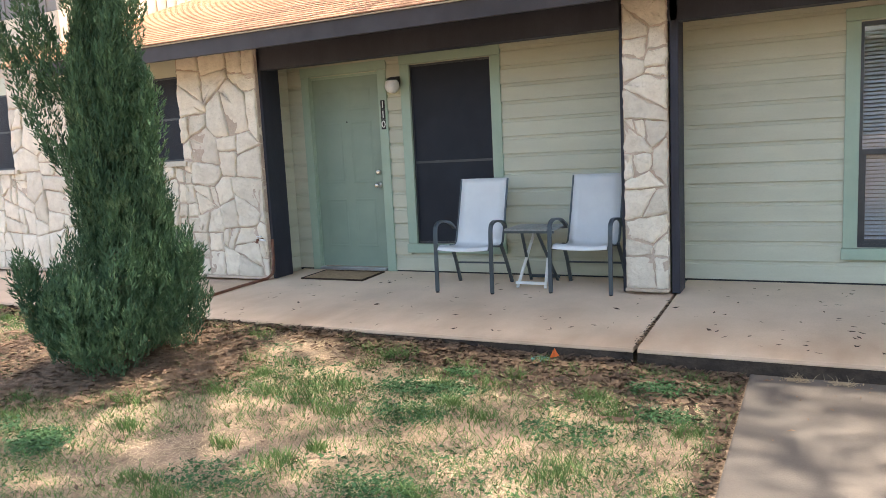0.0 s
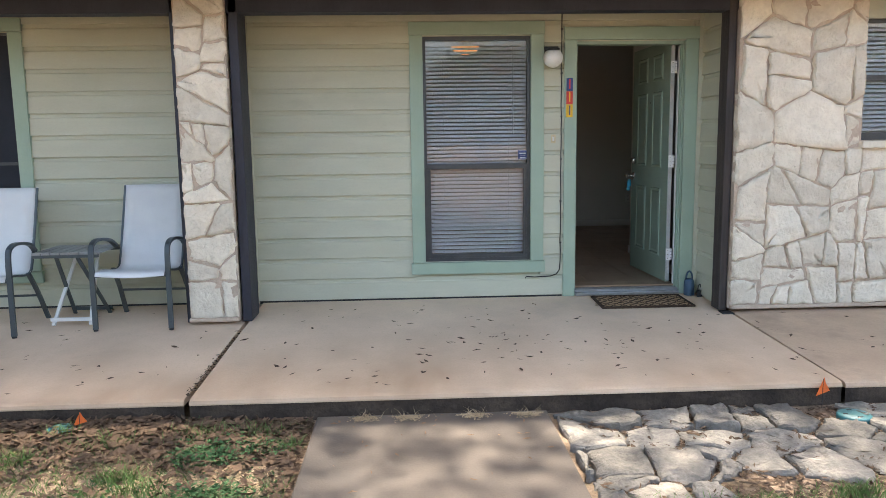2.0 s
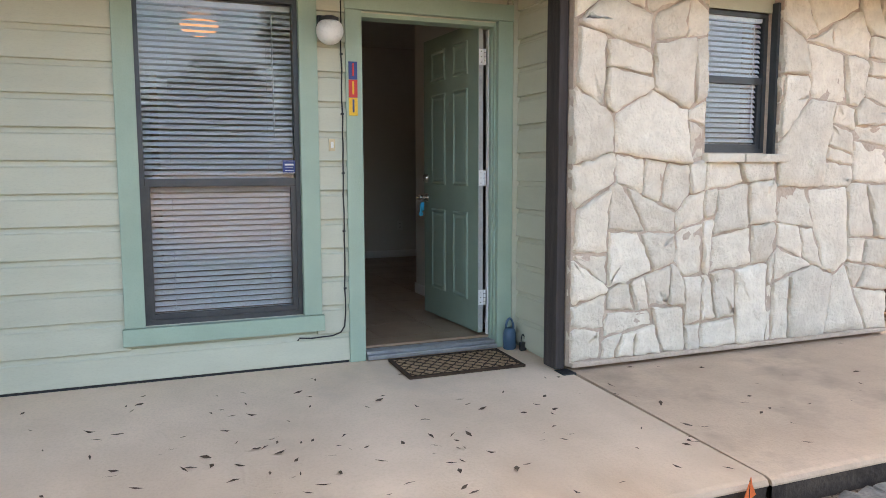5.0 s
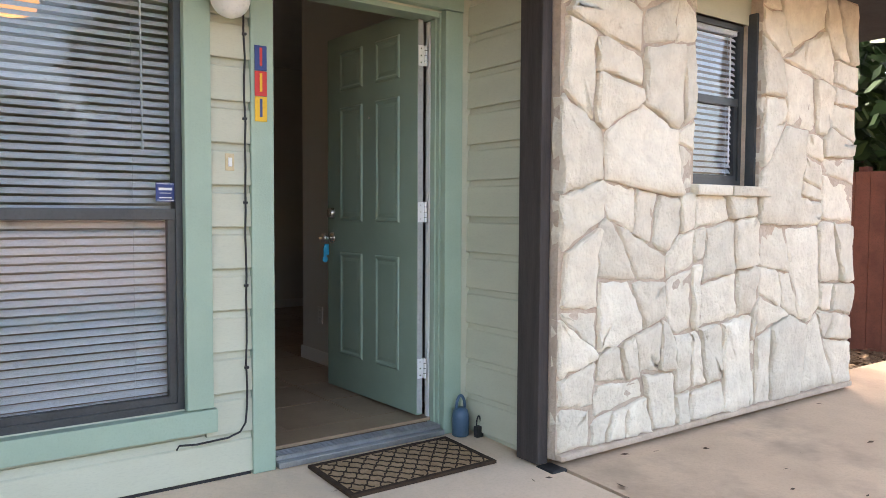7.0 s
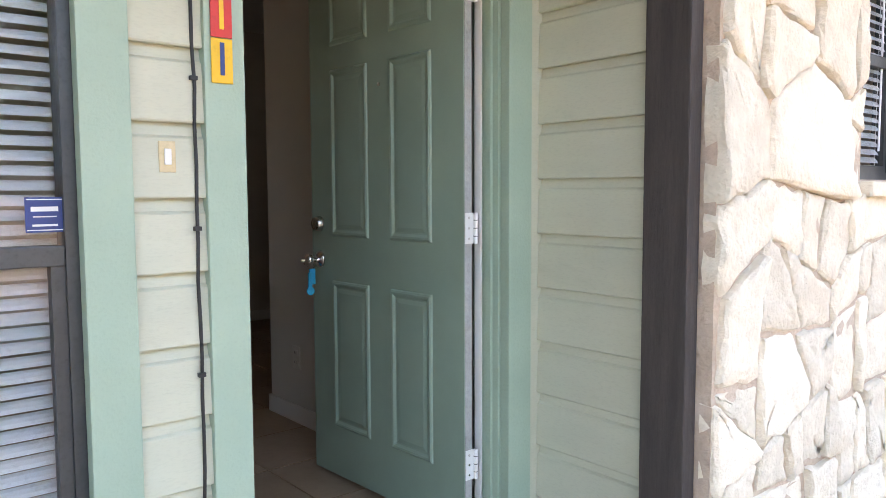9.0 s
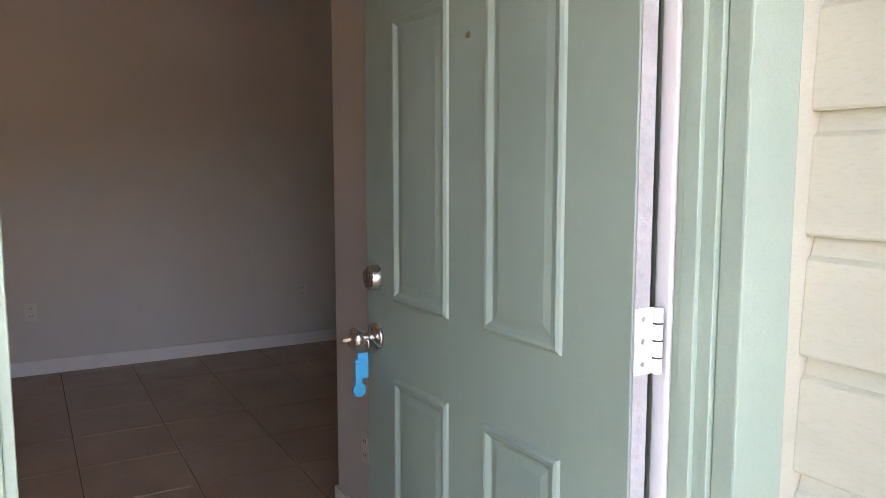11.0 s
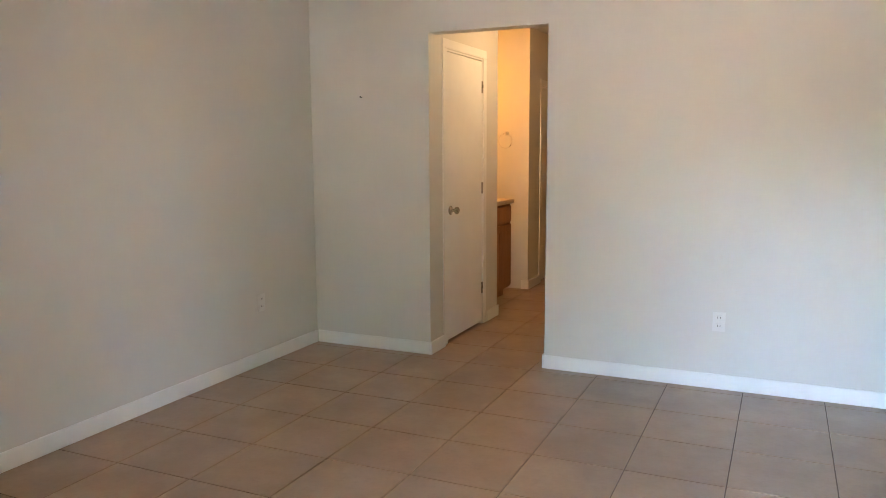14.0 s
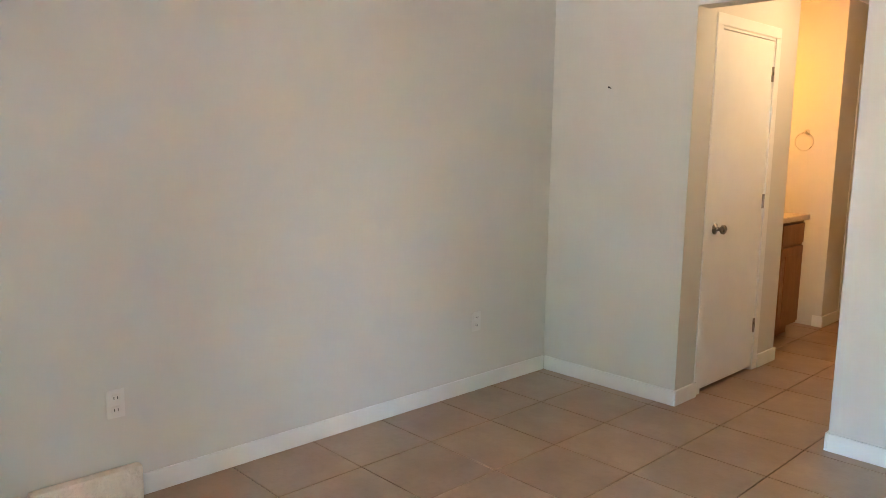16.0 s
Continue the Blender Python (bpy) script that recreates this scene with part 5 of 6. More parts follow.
def leaf_flat(size, curl):
    def make(rng, p):
        x, y, z = p
        s, a = size * rng.uniform(0.5, 1.25), rng.uniform(0, 6.283)
        c, d, wd = math.cos(a), math.sin(a), rng.uniform(0.16, 0.36)
        t = [rng.uniform(0.1, 1) * curl * s for _ in range(4)]
        q = [(-s, 0), (0, wd * s), (s, 0), (0, -wd * s)]
        return [(x + u * c - v * d, y + u * d + v * c, z + 0.002 + h) for (u, v), h in zip(q, t)], [(0, 3, 1), (1, 3, 2)]
    return make


def on_lawn(x, y):
    return not (-1.92 < x < -0.59 and y > -14) and y < -2.18 and not (x > -0.6 and y > -3.2 + 0.2 * max(0, x - 0.2) and x < 3.4)


def patch(seed, lo, scale=0.9):
    def f(rng):
        x, y = rng.uniform(-10.5, 4.5), -2.17 - 5.6 * rng.random() ** 1.15
        if not on_lawn(x, y) or noise.noise((x * scale, y * scale * 1.4, seed)) + 0.35 * noise.noise((x * 3.1, y * 3.1, seed + 5)) < lo:
            return None
        if ((x + 6.3) / 1.25) ** 2 + ((y + 3.25) / 0.8) ** 2 < 1 and rng.random() < 0.9:
            return None
        if x > -4.3 and y > -2.5 - 0.13 * (x + 4.3) and rng.random() < 0.88:
            return None
        return x, y, ground_z(x, y) - 0.004
    return f


def tufts(seed, radius):
    """Places in tight clumps."""
    centre = {}

    def f(rng):
        key = rng.randrange(260)
        if key not in centre:
            r2 = random.Random(seed * 1000 + key)
            x, y = r2.uniform(-9.5, 2.5), -2.3 - 4.8 * r2.random() ** 1.2
            centre[key] = (x, y, r2.uniform(0.4, 1.0) * radius)
        cx, cy, r = centre[key]
        x, y = cx + rng.gauss(0, r), cy + rng.gauss(0, r * 0.6)
        if not on_lawn(x, y) or ((x + 6.3) / 1.2) ** 2 + ((y + 3.25) / 0.8) ** 2 < 1:
            return None
        return x, y, ground_z(x, y) - 0.004
    return f


scatter("dry_grass", "short dry straw-coloured lawn grass", M_STRAW, 420000, patch(1.0, -0.5), stalk(0.018, 0.06, 0.0019, 0.013), seed=11)
scatter("grass", "short green lawn grass in patches", M_GRASS, 190000, patch(7.0, -0.17), blade(0.018, 0.055, 0.0024, 1.0), seed=12)
scatter("grass_tufts", "bright green grass tufts in the dry lawn", M_GRASS, 36000, tufts(3, 0.10), blade(0.03, 0.085, 0.0026, 0.7), seed=13)
scatter("weeds", "dark green low clover weeds in patches", M_WEED, 190000, patch(19.0, 0.06, 0.8), leaf_flat(0.014, 1.3), seed=14)


def weed_mats(rng):
    """Dense low mats of weed, a forearm across."""
    key = rng.randrange(17)
    r2 = random.Random(9100 + key)
    cx, cy, r = r2.uniform(-6.2, -2.1), -2.5 - 3.2 * r2.random(), r2.uniform(0.06, 0.17)
    a, q = rng.uniform(0, 6.283), r * rng.random() ** 0.5 * (1 + 0.35 * math.sin(5 * key + 3 * rng.random()))
    x, y = cx + 1.5 * q * math.cos(a), cy + q * math.sin(a)
    return (x, y, ground_z(x, y) + rng.uniform(0.0, 0.03)) if on_lawn(x, y) and ((x + 6.3) / 1.3) ** 2 + ((y + 3.25) / 0.9) ** 2 > 1 else None


scatter("weeds", "dense low mats of dark green weeds", M_WEED, 15000, weed_mats, leaf_flat(0.013, 1.4), seed=15)


def near_slab(rng):
    x = rng.uniform(-9.5, -1.9)
    y = -2.175 - abs(rng.gauss(0, 0.2 + 0.07 * max(0.0, x + 5.0)))
    return (x, y, ground_z(x, y) + rng.uniform(0, 0.018)) if on_lawn(x, y) and (x > -4.6 or rng.random() < 0.35) else None


def by_walk(rng):
    x, y = -1.90 - abs(rng.gauss(0, 0.05)), -2.2 - 4 * rng.random()
    return x, y, ground_z(x, y) + rng.uniform(0, 0.012)


def on_lawn_any(rng):
    x, y = rng.uniform(-9, 3.5), -2.2 - 4.5 * rng.random()
    return (x, y, ground_z(x, y) + rng.uniform(0, 0.02)) if (not -1.92 < x < -0.6) else None


def in_bed(rng):
    x, y = rng.uniform(-0.55, 3.4), rng.uniform(-3.25, -2.18)
    return x, y, ground_z(x, y) + rng.uniform(-0.004, 0.01)


def mulch_ring(rng):
    a, r = rng.uniform(0, 6.283), rng.random() ** 0.5
    x, y = -6.4 + 1.55 * r * math.cos(a), -3.35 + 0.95 * r * math.sin(a)
    return (x, y, ground_z(x, y) + rng.uniform(0, 0.02)) if y < -2.18 else None


def on_porch(rng):
    if rng.random() < 0.22:
        x, y = rng.gauss(-0.7, 0.9), rng.gauss(-1.25, 0.35)
    else:
        x, y = rng.uniform(-6.4, 3.2), rng.uniform(-2.05, -0.15)
    return (x, y, porch_z(y) + 0.002) if -2.1 < y < -0.1 and not (y > -0.7 and (x > 1.0 or -3.1 < x < -2.5)) else None


def in_joint(rng):
    return rng.gauss(-2.587, 0.012), rng.uniform(-2.15, -0.75), -0.075 + rng.uniform(0.0, 0.025)


scatter("leaf_litter", "drift of dead brown leaves along the porch slab", M_LEAF, 17000, near_slab, leaf_flat(0.036, 0.8), seed=21)
scatter("leaf_litter", "dead leaves along the garden walk edge", M_LEAF, 1800, by_walk, leaf_flat(0.026, 0.7), seed=22)
scatter("leaf_litter", "scattered dead leaves on the lawn", M_LEAF, 1500, on_lawn_any, leaf_flat(0.026, 0.6), seed=23)
scatter("leaf_litter", "dead leaves between the flagstones", M_LEAF, 6000, in_bed, leaf_flat(0.028, 0.6), seed=24)
scatter("mulch", "brown shredded mulch round the juniper", M_MULCH, 9000, mulch_ring, leaf_flat(0.034, 0.5), seed=25)
scatter("leaf_litter", "scattered dead leaves on the porch slab", M_LEAF, 310, on_porch, leaf_flat(0.028, 0.4), seed=26)
scatter("leaf_litter", "dead leaves caught in the slab joint", M_LEAF, 260, in_joint, leaf_flat(0.016, 0.5), seed=27)


def on_walk(rng):
    x, y = rng.uniform(-1.85, -0.66), -2.2 - abs(rng.gauss(0, 0.5))
    return x, y, -0.186


scatter("leaf_litter", "small curled dead leaves on the garden walk", M_MULCH, 40, on_walk, leaf_flat(0.022, 0.5), seed=28)


def walk_silt(rng):
    """Pale silt washed against the slab's foot."""
    x, y = rng.choice((-1.62, -1.39, -1.03, -0.74)) + rng.gauss(0, 0.036), -2.215 - abs(rng.gauss(0, 0.03))
    return x, y, -0.187


scatter("silt", "pale dry silt and chaff at the foot of the slab", M_STRAW, 1500, walk_silt, leaf_flat(0.012, 0.2), seed=29)
scatter("dry_grass", "dry grass tufts at the foot of the slab", M_STRAW, 90, walk_silt, blade(0.02, 0.05, 0.0022, 1.1), seed=30)


def juniper(x, y):
    """A tall uneven juniper: trunk, and a crown of many upright sprays."""
    z = ground_z(x, y)
    th = thing("juniper_tree", "tall ragged dark green juniper on mulch", "tree", at=(x, y, z - 0.02))
    part("trunk", rod(bmesh.new(), [(0, 0, 0), (0.03, 0.0, 0.8), (-0.04, 0.02, 1.7), (-0.10, 0.0, 2.5)], 0.07, 8, True, 0.3), M_BARK, th)
    rng = random.Random(8)
    verts, faces = [], []

    def spray(base, d, length, fat):
        d = Vector(d).normalized()
        a = d.orthogonal().normalized()
        b = d.cross(a)
        n = int(30 * length / 0.25)
        for k in range(n):
            s = (k + rng.random()) / n
            t = rng.uniform(0, 6.283)
            r = fat * (1 - s) ** 0.7 * rng.uniform(0.3, 1.0)
            p = Vector(base) + d * (length * s) + (a * math.cos(t) + b * math.sin(t)) * r
            dd = (d * 0.8 + (a * math.cos(t) + b * math.sin(t)) * 0.55 + Vector((rng.uniform(-0.3, 0.3), rng.uniform(-0.3, 0.3), 0.2))).normalized()
            L, w = rng.uniform(0.026, 0.052), rng.uniform(0.0042, 0.009)
            side = dd.orthogonal().normalized()
            side = (side * math.cos(t * 3) + dd.cross(side) * math.sin(t * 3)) * w
            o = len(verts)
            verts.extend([tuple(p - side), tuple(p + side), tuple(p + dd * L)])
            faces.append((o, o + 1, o + 2))

    def plume(base, d, length, fat, n):
        """A spindle of sprays that tapers to a ragged tip."""
        d = Vector(d).normalized()
        a = d.orthogonal().normalized()
        b = d.cross(a)
        for _ in range(n):
            u, t = rng.random() ** 0.9, rng.uniform(0, 6.283)
            r = fat * math.sin(math.pi * min(1.0, 0.16 + 0.84 * u)) ** 0.7 * rng.uniform(0.2, 1.0) ** 0.5
            out = a * math.cos(t) + b * math.sin(t)
            spray(Vector(base) + d * (length * u) + out * r, d + out * rng.uniform(0.1, 0.6) + Vector((0, 0, 0.25)), rng.uniform(0.09, 0.20), rng.uniform(0.02, 0.04))

    for ring, (h0, h1, r0, r1, lean, l0, l1, f0, f1, count) in enumerate((
            (0.02, 0.18, 0.22, 0.46, 0.22, 0.45, 0.8, 0.15, 0.20, 17), (0.35, 0.8, 0.12, 0.30, 0.15, 0.6, 0.95, 0.14, 0.19, 14),
            (0.95, 1.5, 0.06, 0.24, 0.18, 0.6, 1.0, 0.11, 0.15, 13), (1.7, 2.1, 0.03, 0.15, 0.16, 0.6, 1.0, 0.10, 0.14, 8))):
        for k in range(count):
            t = 6.283 * (k + rng.uniform(-0.4, 0.4)) / count
            h, r = rng.uniform(h0, h1), rng.uniform(r0, r1)
            out = Vector((math.cos(t), math.sin(t), 0))
            plume(out * r + Vector((0.05 - 0.06 * h, 0, h)), out * lean * rng.uniform(0.3, 1.5) + Vector((0, 0, 1)), rng.uniform(l0, l1), rng.uniform(f0, f1) * 0.92, 150)
    tier = ((-0.2, 1.18, 0.0), (0.5, 1.10, 0.02), (1.0, 0.92, 0.08), (1.7, 0.98, 0.09), (2.3, 0.86, 0.08), (2.75, 0.52, 0.10), (3.4, 0.16, 0.08))
    shaped = []
    for vx, vy, vz in verts:
        for (z0, f0, s0), (z1, f1, s1) in zip(tier, tier[1:]):
            if vz <= z1 or z1 == tier[-1][0]:
                u = min(1.0, max(0.0, (vz - z0) / (z1 - z0)))
                f, s = f0 + u * (f1 - f0), s0 + u * (s1 - s0)
                break
        shaped.append((f * 0.8 * vx + 0.87 * s, f * 0.8 * vy + 0.5 * s, vz - 0.06))
    verts[:] = shaped
    for across, bz, lean, ln, fat in ((-0.14, 1.30, -0.33, 1.1, 0.075), (-0.12, 1.75, -0.24, 0.8, 0.09), (0.30, 1.0, 0.14, 0.85, 0.10), (0.24, 1.75, 0.16, 0.75, 0.08), (-0.36, 0.12, -0.26, 0.55, 0.10), (0.44, 0.1, 0.25, 0.6, 0.12), (0.02, 2.3, -0.10, 0.9, 0.10)):
        plume(Vector((0.87 * across, 0.5 * across - 0.12, bz)), Vector((0.87 * lean, 0.5 * lean, 0.9)), ln, fat, 150)
    crown = raw("crown", verts, faces, M_NEEDLE, th)
    crown["label"] = "dense upright juniper sprays"
    return th


juniper(-5.94, -3.36)


def shade_tree(x, y, tall, spread, leaves, seed, leaf=0.16, crown_low=0.45, group="shade trees", flat=0.36, shift=(0, 0)):
    """A broad oak: tapered trunk, limbs, and a crown of many separate leaf clumps."""
    rng = random.Random(seed)
    th = thing("oak_tree", "large spreading oak with a leafy broken crown", "tree", group, at=(x, y, LAWN_Z - 0.05))
    lean = Vector((rng.uniform(-0.4, 0.4) + shift[0], rng.uniform(-0.4, 0.4) + shift[1], 0))
    top = tall * crown_low
    part("trunk", rod(bmesh.new(), [Vector((0, 0, 0)), lean * 0.3 + Vector((0, 0, top * 0.5)), lean + Vector((0, 0, top))], 0.05 * tall ** 0.8, 10, True, 0.6), M_BARK, th)
    tips = []
    for k in range(9):
        a = 2 * math.pi * k / 9 + rng.uniform(-0.3, 0.3)
        r = spread * rng.uniform(0.45, 0.85)
        tip = lean + Vector((r * math.cos(a), r * math.sin(a), top + (tall - top) * rng.uniform(0.25, 0.7)))
        mid = lean + Vector((0.45 * r * math.cos(a + 0.2), 0.45 * r * math.sin(a + 0.2), top + (tip.z - top) * 0.65))
        part("limb", rod(bmesh.new(), [lean + Vector((0, 0, top * 0.93)), mid, tip], 0.02 * tall ** 0.8, 7, True, 0.3), M_BARK, th)
        tips += [mid, tip]
    verts, faces = [], []
    clumps = []
    while len(clumps) < leaves // 40:
        u = Vector((rng.uniform(-1, 1), rng.uniform(-1, 1), rng.uniform(-0.7, 1)))
        if u.length > 1 or u.length < 0.25:
            continue
        p = lean + Vector((u.x * spread, u.y * spread, top + (tall - top) * 0.45 + u.z * (tall - top) * 0.55))
        if noise.noise((p.x * 0.45 + seed, p.y * 0.45, p.z * 0.45)) > -0.12:
            clumps.append(p)
    for c in clumps:
        s = rng.uniform(0.28, 0.6) * spread / 3.2
        for _ in range(40):
            p = c + Vector((rng.gauss(0, s), rng.gauss(0, s), rng.gauss(0, s * 0.6)))
            d = Vector((rng.uniform(-1, 1), rng.uniform(-1, 1), rng.uniform(-0.6, 0.6))).normalized()
            side = d.orthogonal().normalized() * leaf * flat
            L = leaf * rng.uniform(0.7, 1.3)
            o = len(verts)
            verts.extend([tuple(p), tuple(p + d * L * 0.5 + side), tuple(p + d * L), tuple(p + d * L * 0.5 - side)])
            faces.append((o, o + 1, o + 2, o + 3))
    crown = raw("crown", verts, faces, M_OAK, th)
    crown["label"] = "broken leafy oak crown"
    return th


# First two: unseen oaks, added with shifted crowns to dapple lawn and walk.
shade_tree(7.6, -3.0, 10.5, 5.6, 15000, 2, 0.17, 0.58, shift=(-3.2, 0.9))
shade_tree(-5.5, -9.5, 10.5, 7.2, 26000, 5, 0.17, 0.58, shift=(2.2, 7.0))
shade_tree(11.0, -19.0, 9.0, 4.5, 9000, 9, 0.25)
shade_tree(-13.0, -22.0, 8.0, 4.5, 9000, 7, 0.25)
for k, (x, y, t, w) in enumerate(((-26, -44, 7, 5), (-18, -48, 6.5, 5), (-9, -48, 6, 4.5), (-2.5, -50, 7, 4), (4.0, -48, 9, 3.6), (9.8, -44, 16, 3.4), (15, -46, 15, 5), (24, -46, 9, 5), (33, -44, 8, 5))):
    shade_tree(x, y, t, w, 7000, 30 + k, 0.38, 0.12, "far trees", 0.4)

# fence and shrub beyond the stone wall
fence = thing("wooden_fence", "red-brown board fence beyond the stone wall", "fence")
bm_board = boxes((-0.018, 0.0, -0.068, 0.068, -0.2, 1.5), bevel=0.004)
me_board = bpy.data.meshes.new("board")
bm_board.to_mesh(me_board)
bm_board.free()
me_board.materials.append(M_FENCE)
for k in range(40):
    ob = new("board", me_board)
    ob.parent = fence
    ob.location = (6.1, -1.4 + 0.14 * k, 0.0)
for z in (0.25, 1.2):
    part("rail", boxes((6.1, 6.14, -1.5, 4.2, z - 0.045, z + 0.045), bevel=0.004), M_FENCE, fence)
for k in range(4):
    part("fence_post", boxes((6.141, 6.23, -1.45 + 1.85 * k, -1.36 + 1.85 * k, -0.3, 1.55), bevel=0.006), M_FENCE, fence)


def far_mulch(rng):
    x, y = rng.uniform(3.9, 6.0), rng.uniform(-0.4, 2.5)
    return x, y, ground_z(x, y) + rng.uniform(0.02, 0.06)


scatter("mulch", "brown leaf mulch bed by the fence", M_LEAF, 7000, far_mulch, leaf_flat(0.04, 0.6), seed=41)
shade_tree(8.4, 1.2, 5.2, 2.6, 20000, 77, 0.2, 0.2, "fence trees")

# ---------------------------------------------------------------- indoor things
def outlet(m, label="white duplex wall outlet"):
    th = tagged(new("wall_outlet"), label, "outlet", "wall outlets")
    part("cover_plate", boxes((-0.035, 0.035, -0.006, 0.0, -0.057, 0.057), bevel=0.0025), M_PLATE, th)
    for z in (-0.024, 0.024):
        p = part("socket", boxes((-0.017, 0.017, -0.009, -0.005, z - 0.014, z + 0.014), bevel=0.003), M_PLATE, th)
        for x in (-0.007, 0.007):
            part("slot", boxes((x - 0.0015, x + 0.0015, -0.0095, -0.0085, z - 0.005, z + 0.006)), M_BLACK, p)
    th.matrix_world = m
    return th


outlet(pose(0.038, RY1, 0.462))
outlet(pose(1.78, RY1, 0.462))
outlet(pose(RX0, 3.87, 0.473, 0, 0, 90))
outlet(pose(RX0, 1.85, 0.468, 0, 0, 90))
outlet(pose(1.025, 1.58, 0.395, 0, 0, -90))
nail = thing("wall_nail", "small dark nail in the painted wall", "nail", at=(-2.30, RY1, 1.80))
part("shank", rod(bmesh.new(), [(0, 0.0, 0), (0, -0.02, 0.004)], 0.003, 6), M_BLACK, nail)
part("head", rod(bmesh.new(), [(0, -0.02, 0.004), (0, -0.022, 0.004)], 0.006, 8), M_BLACK, nail)

hearth = thing("stone_hearth", "pale rounded stone fireplace hearth at the wall", "fireplace", kind="structure")
for k, (y0, y1) in enumerate(((1.52, 1.93), (1.08, 1.505), (0.62, 1.065))):
    part("hearth_stone", boxes((RX0, RX0 + 0.055, y0, y1, FZ, FZ + 0.15 - 0.004 * k), bevel=0.02), M_STONE, hearth)
# Stacked blocks stand in for a chimney of painted plaster.
rng = random.Random(16)
z = FZ + 0.155
while z < 1.9:
    h = rng.uniform(0.16, 0.30)
    part("chimney_stone", boxes((RX0, RX0 + 0.05 + rng.uniform(-0.01, 0.01), 0.66, 1.43 + rng.uniform(-0.03, 0.035), z, z + h - 0.012), bevel=0.02), M_STONE, hearth)
    z += h

fan = thing("ceiling_fan", "ceiling fan with a lit warm lamp kit", "ceiling fan", at=(-0.74, 1.92, RH))
part("rod", rod(bmesh.new(), [(0, 0, 0), (0, 0, -0.16)], 0.012, 8), M_WHITE, fan)
part("motor", lathe(bmesh.new(), [(0.06, -0.15), (0.10, -0.17), (0.11, -0.22), (0.08, -0.27), (0.05, -0.29)], None, 20), M_WHITE, fan)
for k in range(5):
    a = 2 * math.pi * k / 5
    bm = boxes((0.14, 0.58, -0.06, 0.06, -0.212, -0.204), bevel=0.002)
    bmesh.ops.transform(bm, matrix=Matrix.Rotation(a, 4, "Z"), verts=bm.verts)
    part("blade", bm, M_WHITE, fan)
part("lamp_stem", rod(bmesh.new(), [(0, 0, -0.28), (0, 0, -0.33)], 0.014, 8), M_NICKEL, fan)
part("lamp_bowl", lathe(bmesh.new(), [(0.145, -0.32), (0.15, -0.335), (0.135, -0.38), (0.10, -0.41), (0.05, -0.425), (0.01, -0.428)], None, 24), M_BOWL, fan, "glowing orange glass lamp bowl", True)

# Assumed fixture for the added passage lamp, hidden behind the jamb.
hl = thing("hall_light", "assumed ceiling lamp out of view in the passage", "lamp", at=(-1.16, 5.45, HALL_Z))
part("canopy", lathe(bmesh.new(), [(0.075, 0.0), (0.075, -0.02), (0.05, -0.03)], None, 20), M_NICKEL, hl)
part("bulb", lathe(bmesh.new(), [(0.016, -0.03), (0.03, -0.055), (0.026, -0.085), (0.008, -0.098)], None, 14), M_BULB, hl, "lit warm bulb", True)

# vanity
van = thing("vanity_cabinet", "reddish brown wooden bathroom vanity cabinet", "cabinet")
part("body", boxes((-2.56, -1.995, 5.86, 6.68, FZ + 0.09, 0.945), bevel=0.002), M_WOOD, van)
part("toe_kick", boxes((-2.56, -2.06, 5.87, 6.67, FZ, FZ + 0.089)), M_WOOD, van)
for y0, y1 in ((5.88, 6.26), (6.28, 6.66)):
    part("drawer_front", boxes((-1.994, -1.977, y0, y1, 0.775, 0.925), bevel=0.003), M_WOOD, van)
    d = part("cabinet_door", boxes((-1.994, -1.977, y0, y1, FZ + 0.11, 0.755), bevel=0.003), M_WOOD, van)
    part("door_field", boxes((-1.9765, -1.973, y0 + 0.06, y1 - 0.06, FZ + 0.17, 0.695), bevel=0.001), M_WOOD, d)
top = thing("countertop", "tan laminate vanity countertop", "countertop")
part("slab", boxes((-2.58, -1.96, 5.84, 6.70, 0.946, 0.985), bevel=0.006), M_COUNTER, top)
part("back_splash", boxes((-2.60, -2.581, 5.84, 6.70, 0.986, 1.08), bevel=0.003), M_COUNTER, top)
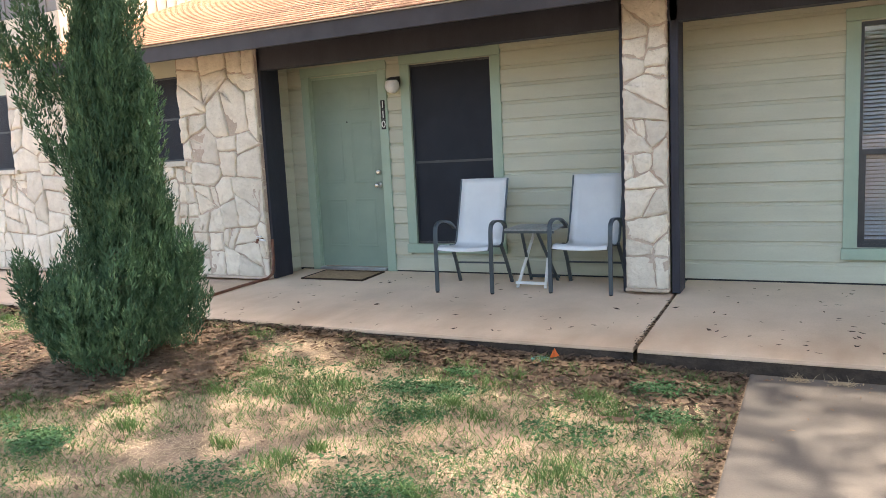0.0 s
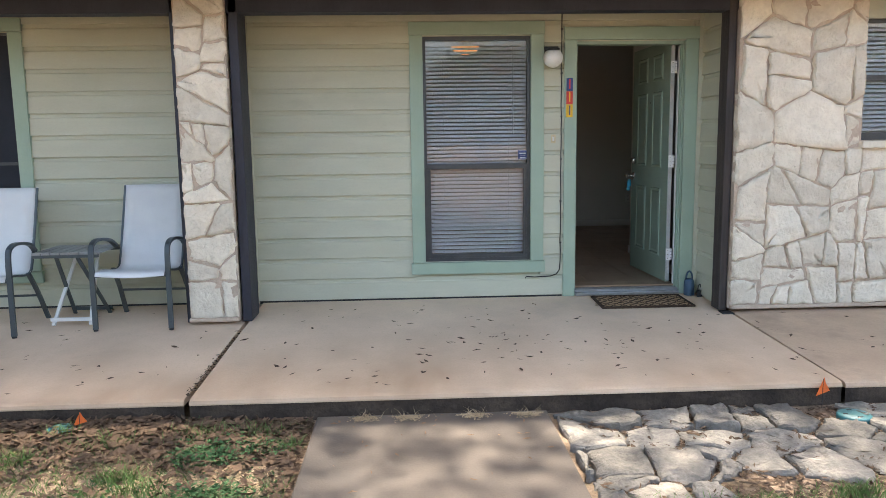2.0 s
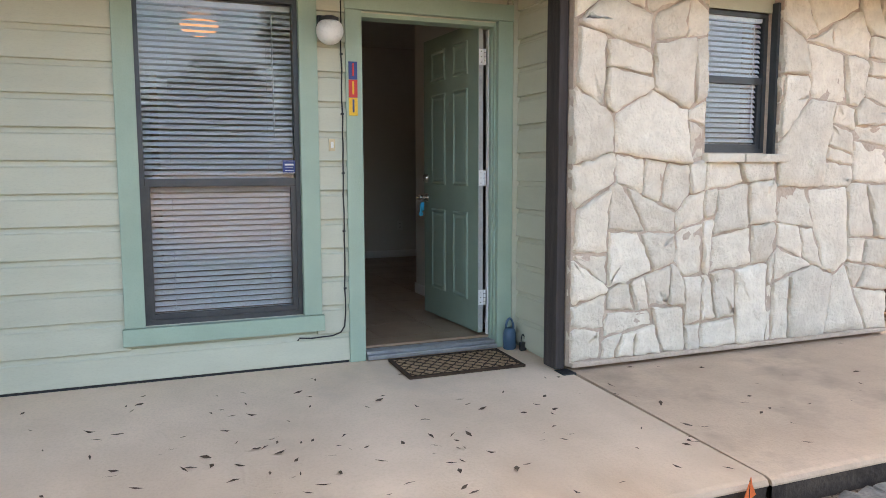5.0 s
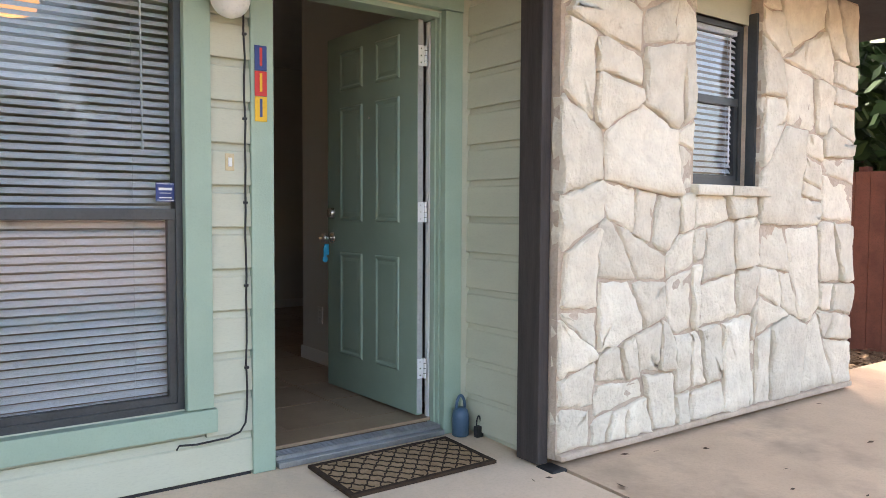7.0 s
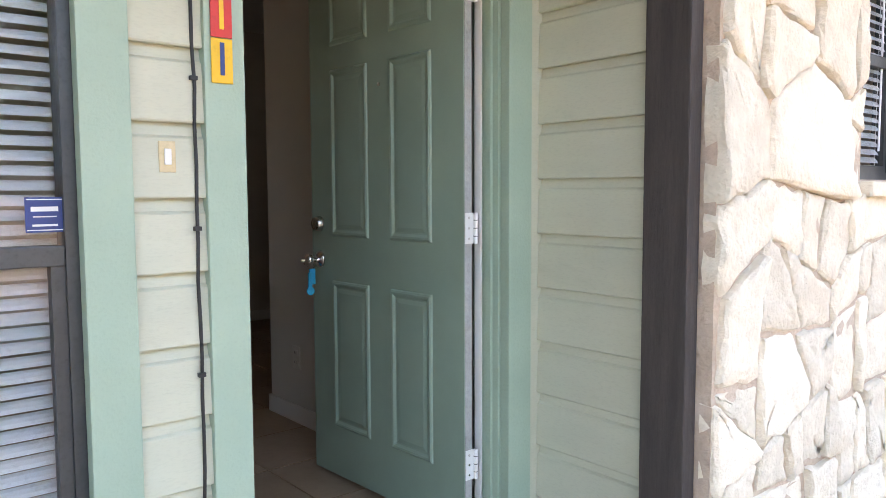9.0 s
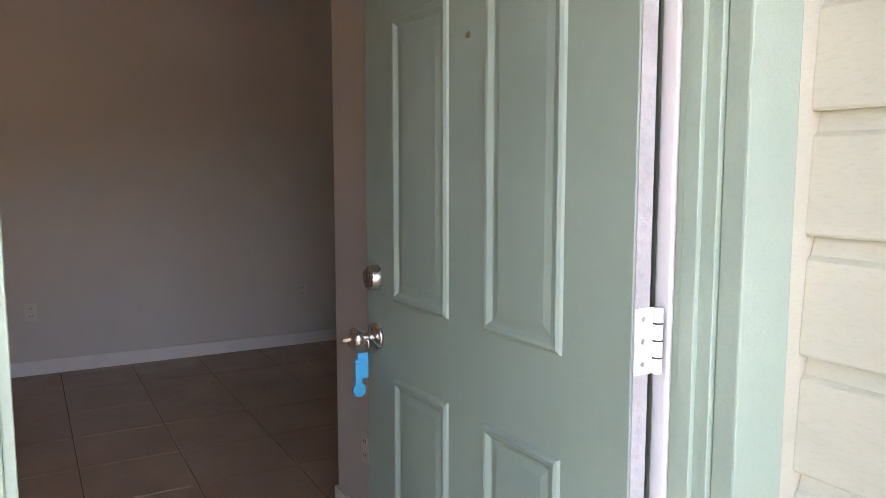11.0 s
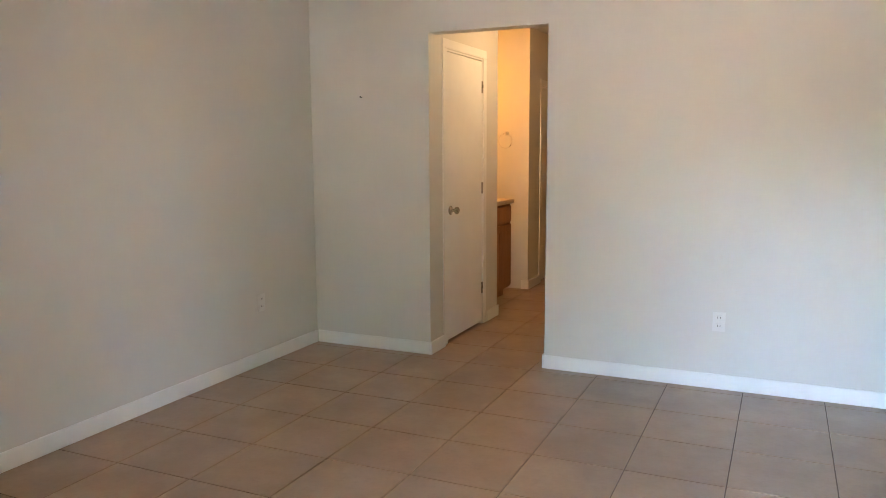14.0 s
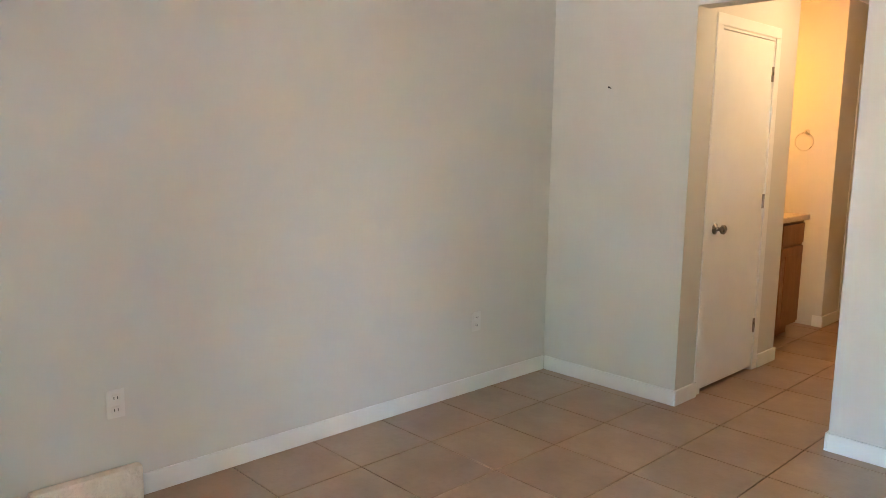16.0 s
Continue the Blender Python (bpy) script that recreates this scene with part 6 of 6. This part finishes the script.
ringth = thing("towel_ring", "chrome towel ring on the wall", "towel ring", at=(-2.16, 7.039, 1.60))
part("post", lathe(bmesh.new(), [(0.022, 0.0), (0.022, 0.008), (0.009, 0.014), (0.009, 0.05)], Matrix.Rotation(radians(90), 4, "X"), 12), M_NICKEL, ringth)
part("ring", rod(bmesh.new(), [(0.07 * math.cos(a), -0.045, 0.07 * math.sin(a) - 0.075) for a in [k * 2 * math.pi / 24 for k in range(25)]], 0.004, 6), M_NICKEL, ringth)
bl = thing("vanity_light", "warm lit bathroom wall light", "lamp", at=(-2.57, 6.33, 2.05))
part("bar", boxes((-0.83, -0.81, -0.3, 0.3, -0.05, 0.05), bevel=0.004), M_NICKEL, bl)
for k in (-0.2, 0.0, 0.2):
    part("bulb", lathe(bmesh.new(), [(0.015, 0.0), (0.04, 0.04), (0.04, 0.07), (0.012, 0.10)], Matrix.Translation((-0.81, k, 0)) @ Matrix.Rotation(radians(90), 4, "Y"), 12), M_BULB, bl, "lit warm bulb", True)

# ---------------------------------------------------------------- floor tiles, last
TILE = 0.418
me_tile = bpy.data.meshes.new("tile")
bm = boxes((-TILE / 2 + 0.003, TILE / 2 - 0.003, -TILE / 2 + 0.003, TILE / 2 - 0.003, -0.008, 0.0), bevel=0.0015)
bm.to_mesh(me_tile)
bm.free()
me_tile.materials.append(M_TILE)
floor = bpy.data.objects["floor"]
for i in range(-4, 10):
    for j in range(-8, 15):
        cx, cy = -1.07 + TILE * (i - 0.5), 3.168 + TILE * (j - 0.5)
        room = RX0 - 0.2 < cx < RX1 + 0.2 and 0.1 + TILE * 0.3 < cy < RY1 + 0.22 and not (cx > 1.3 and cy < 1.7)
        hall = -2.7 < cx < -0.85 and RY1 < cy < 9.3
        if room or hall:
            ob = new("tile", me_tile)
            ob.parent = floor
            ob.location = (cx, cy, FZ)
tagged(link("floor_strip", boxes((D1[0] + 0.013, D1[1] - 0.013, 0.061, 0.40, 0.05, FZ - 0.001)), M_TILE), "tan tile strip inside the threshold", "floor", kind="structure")
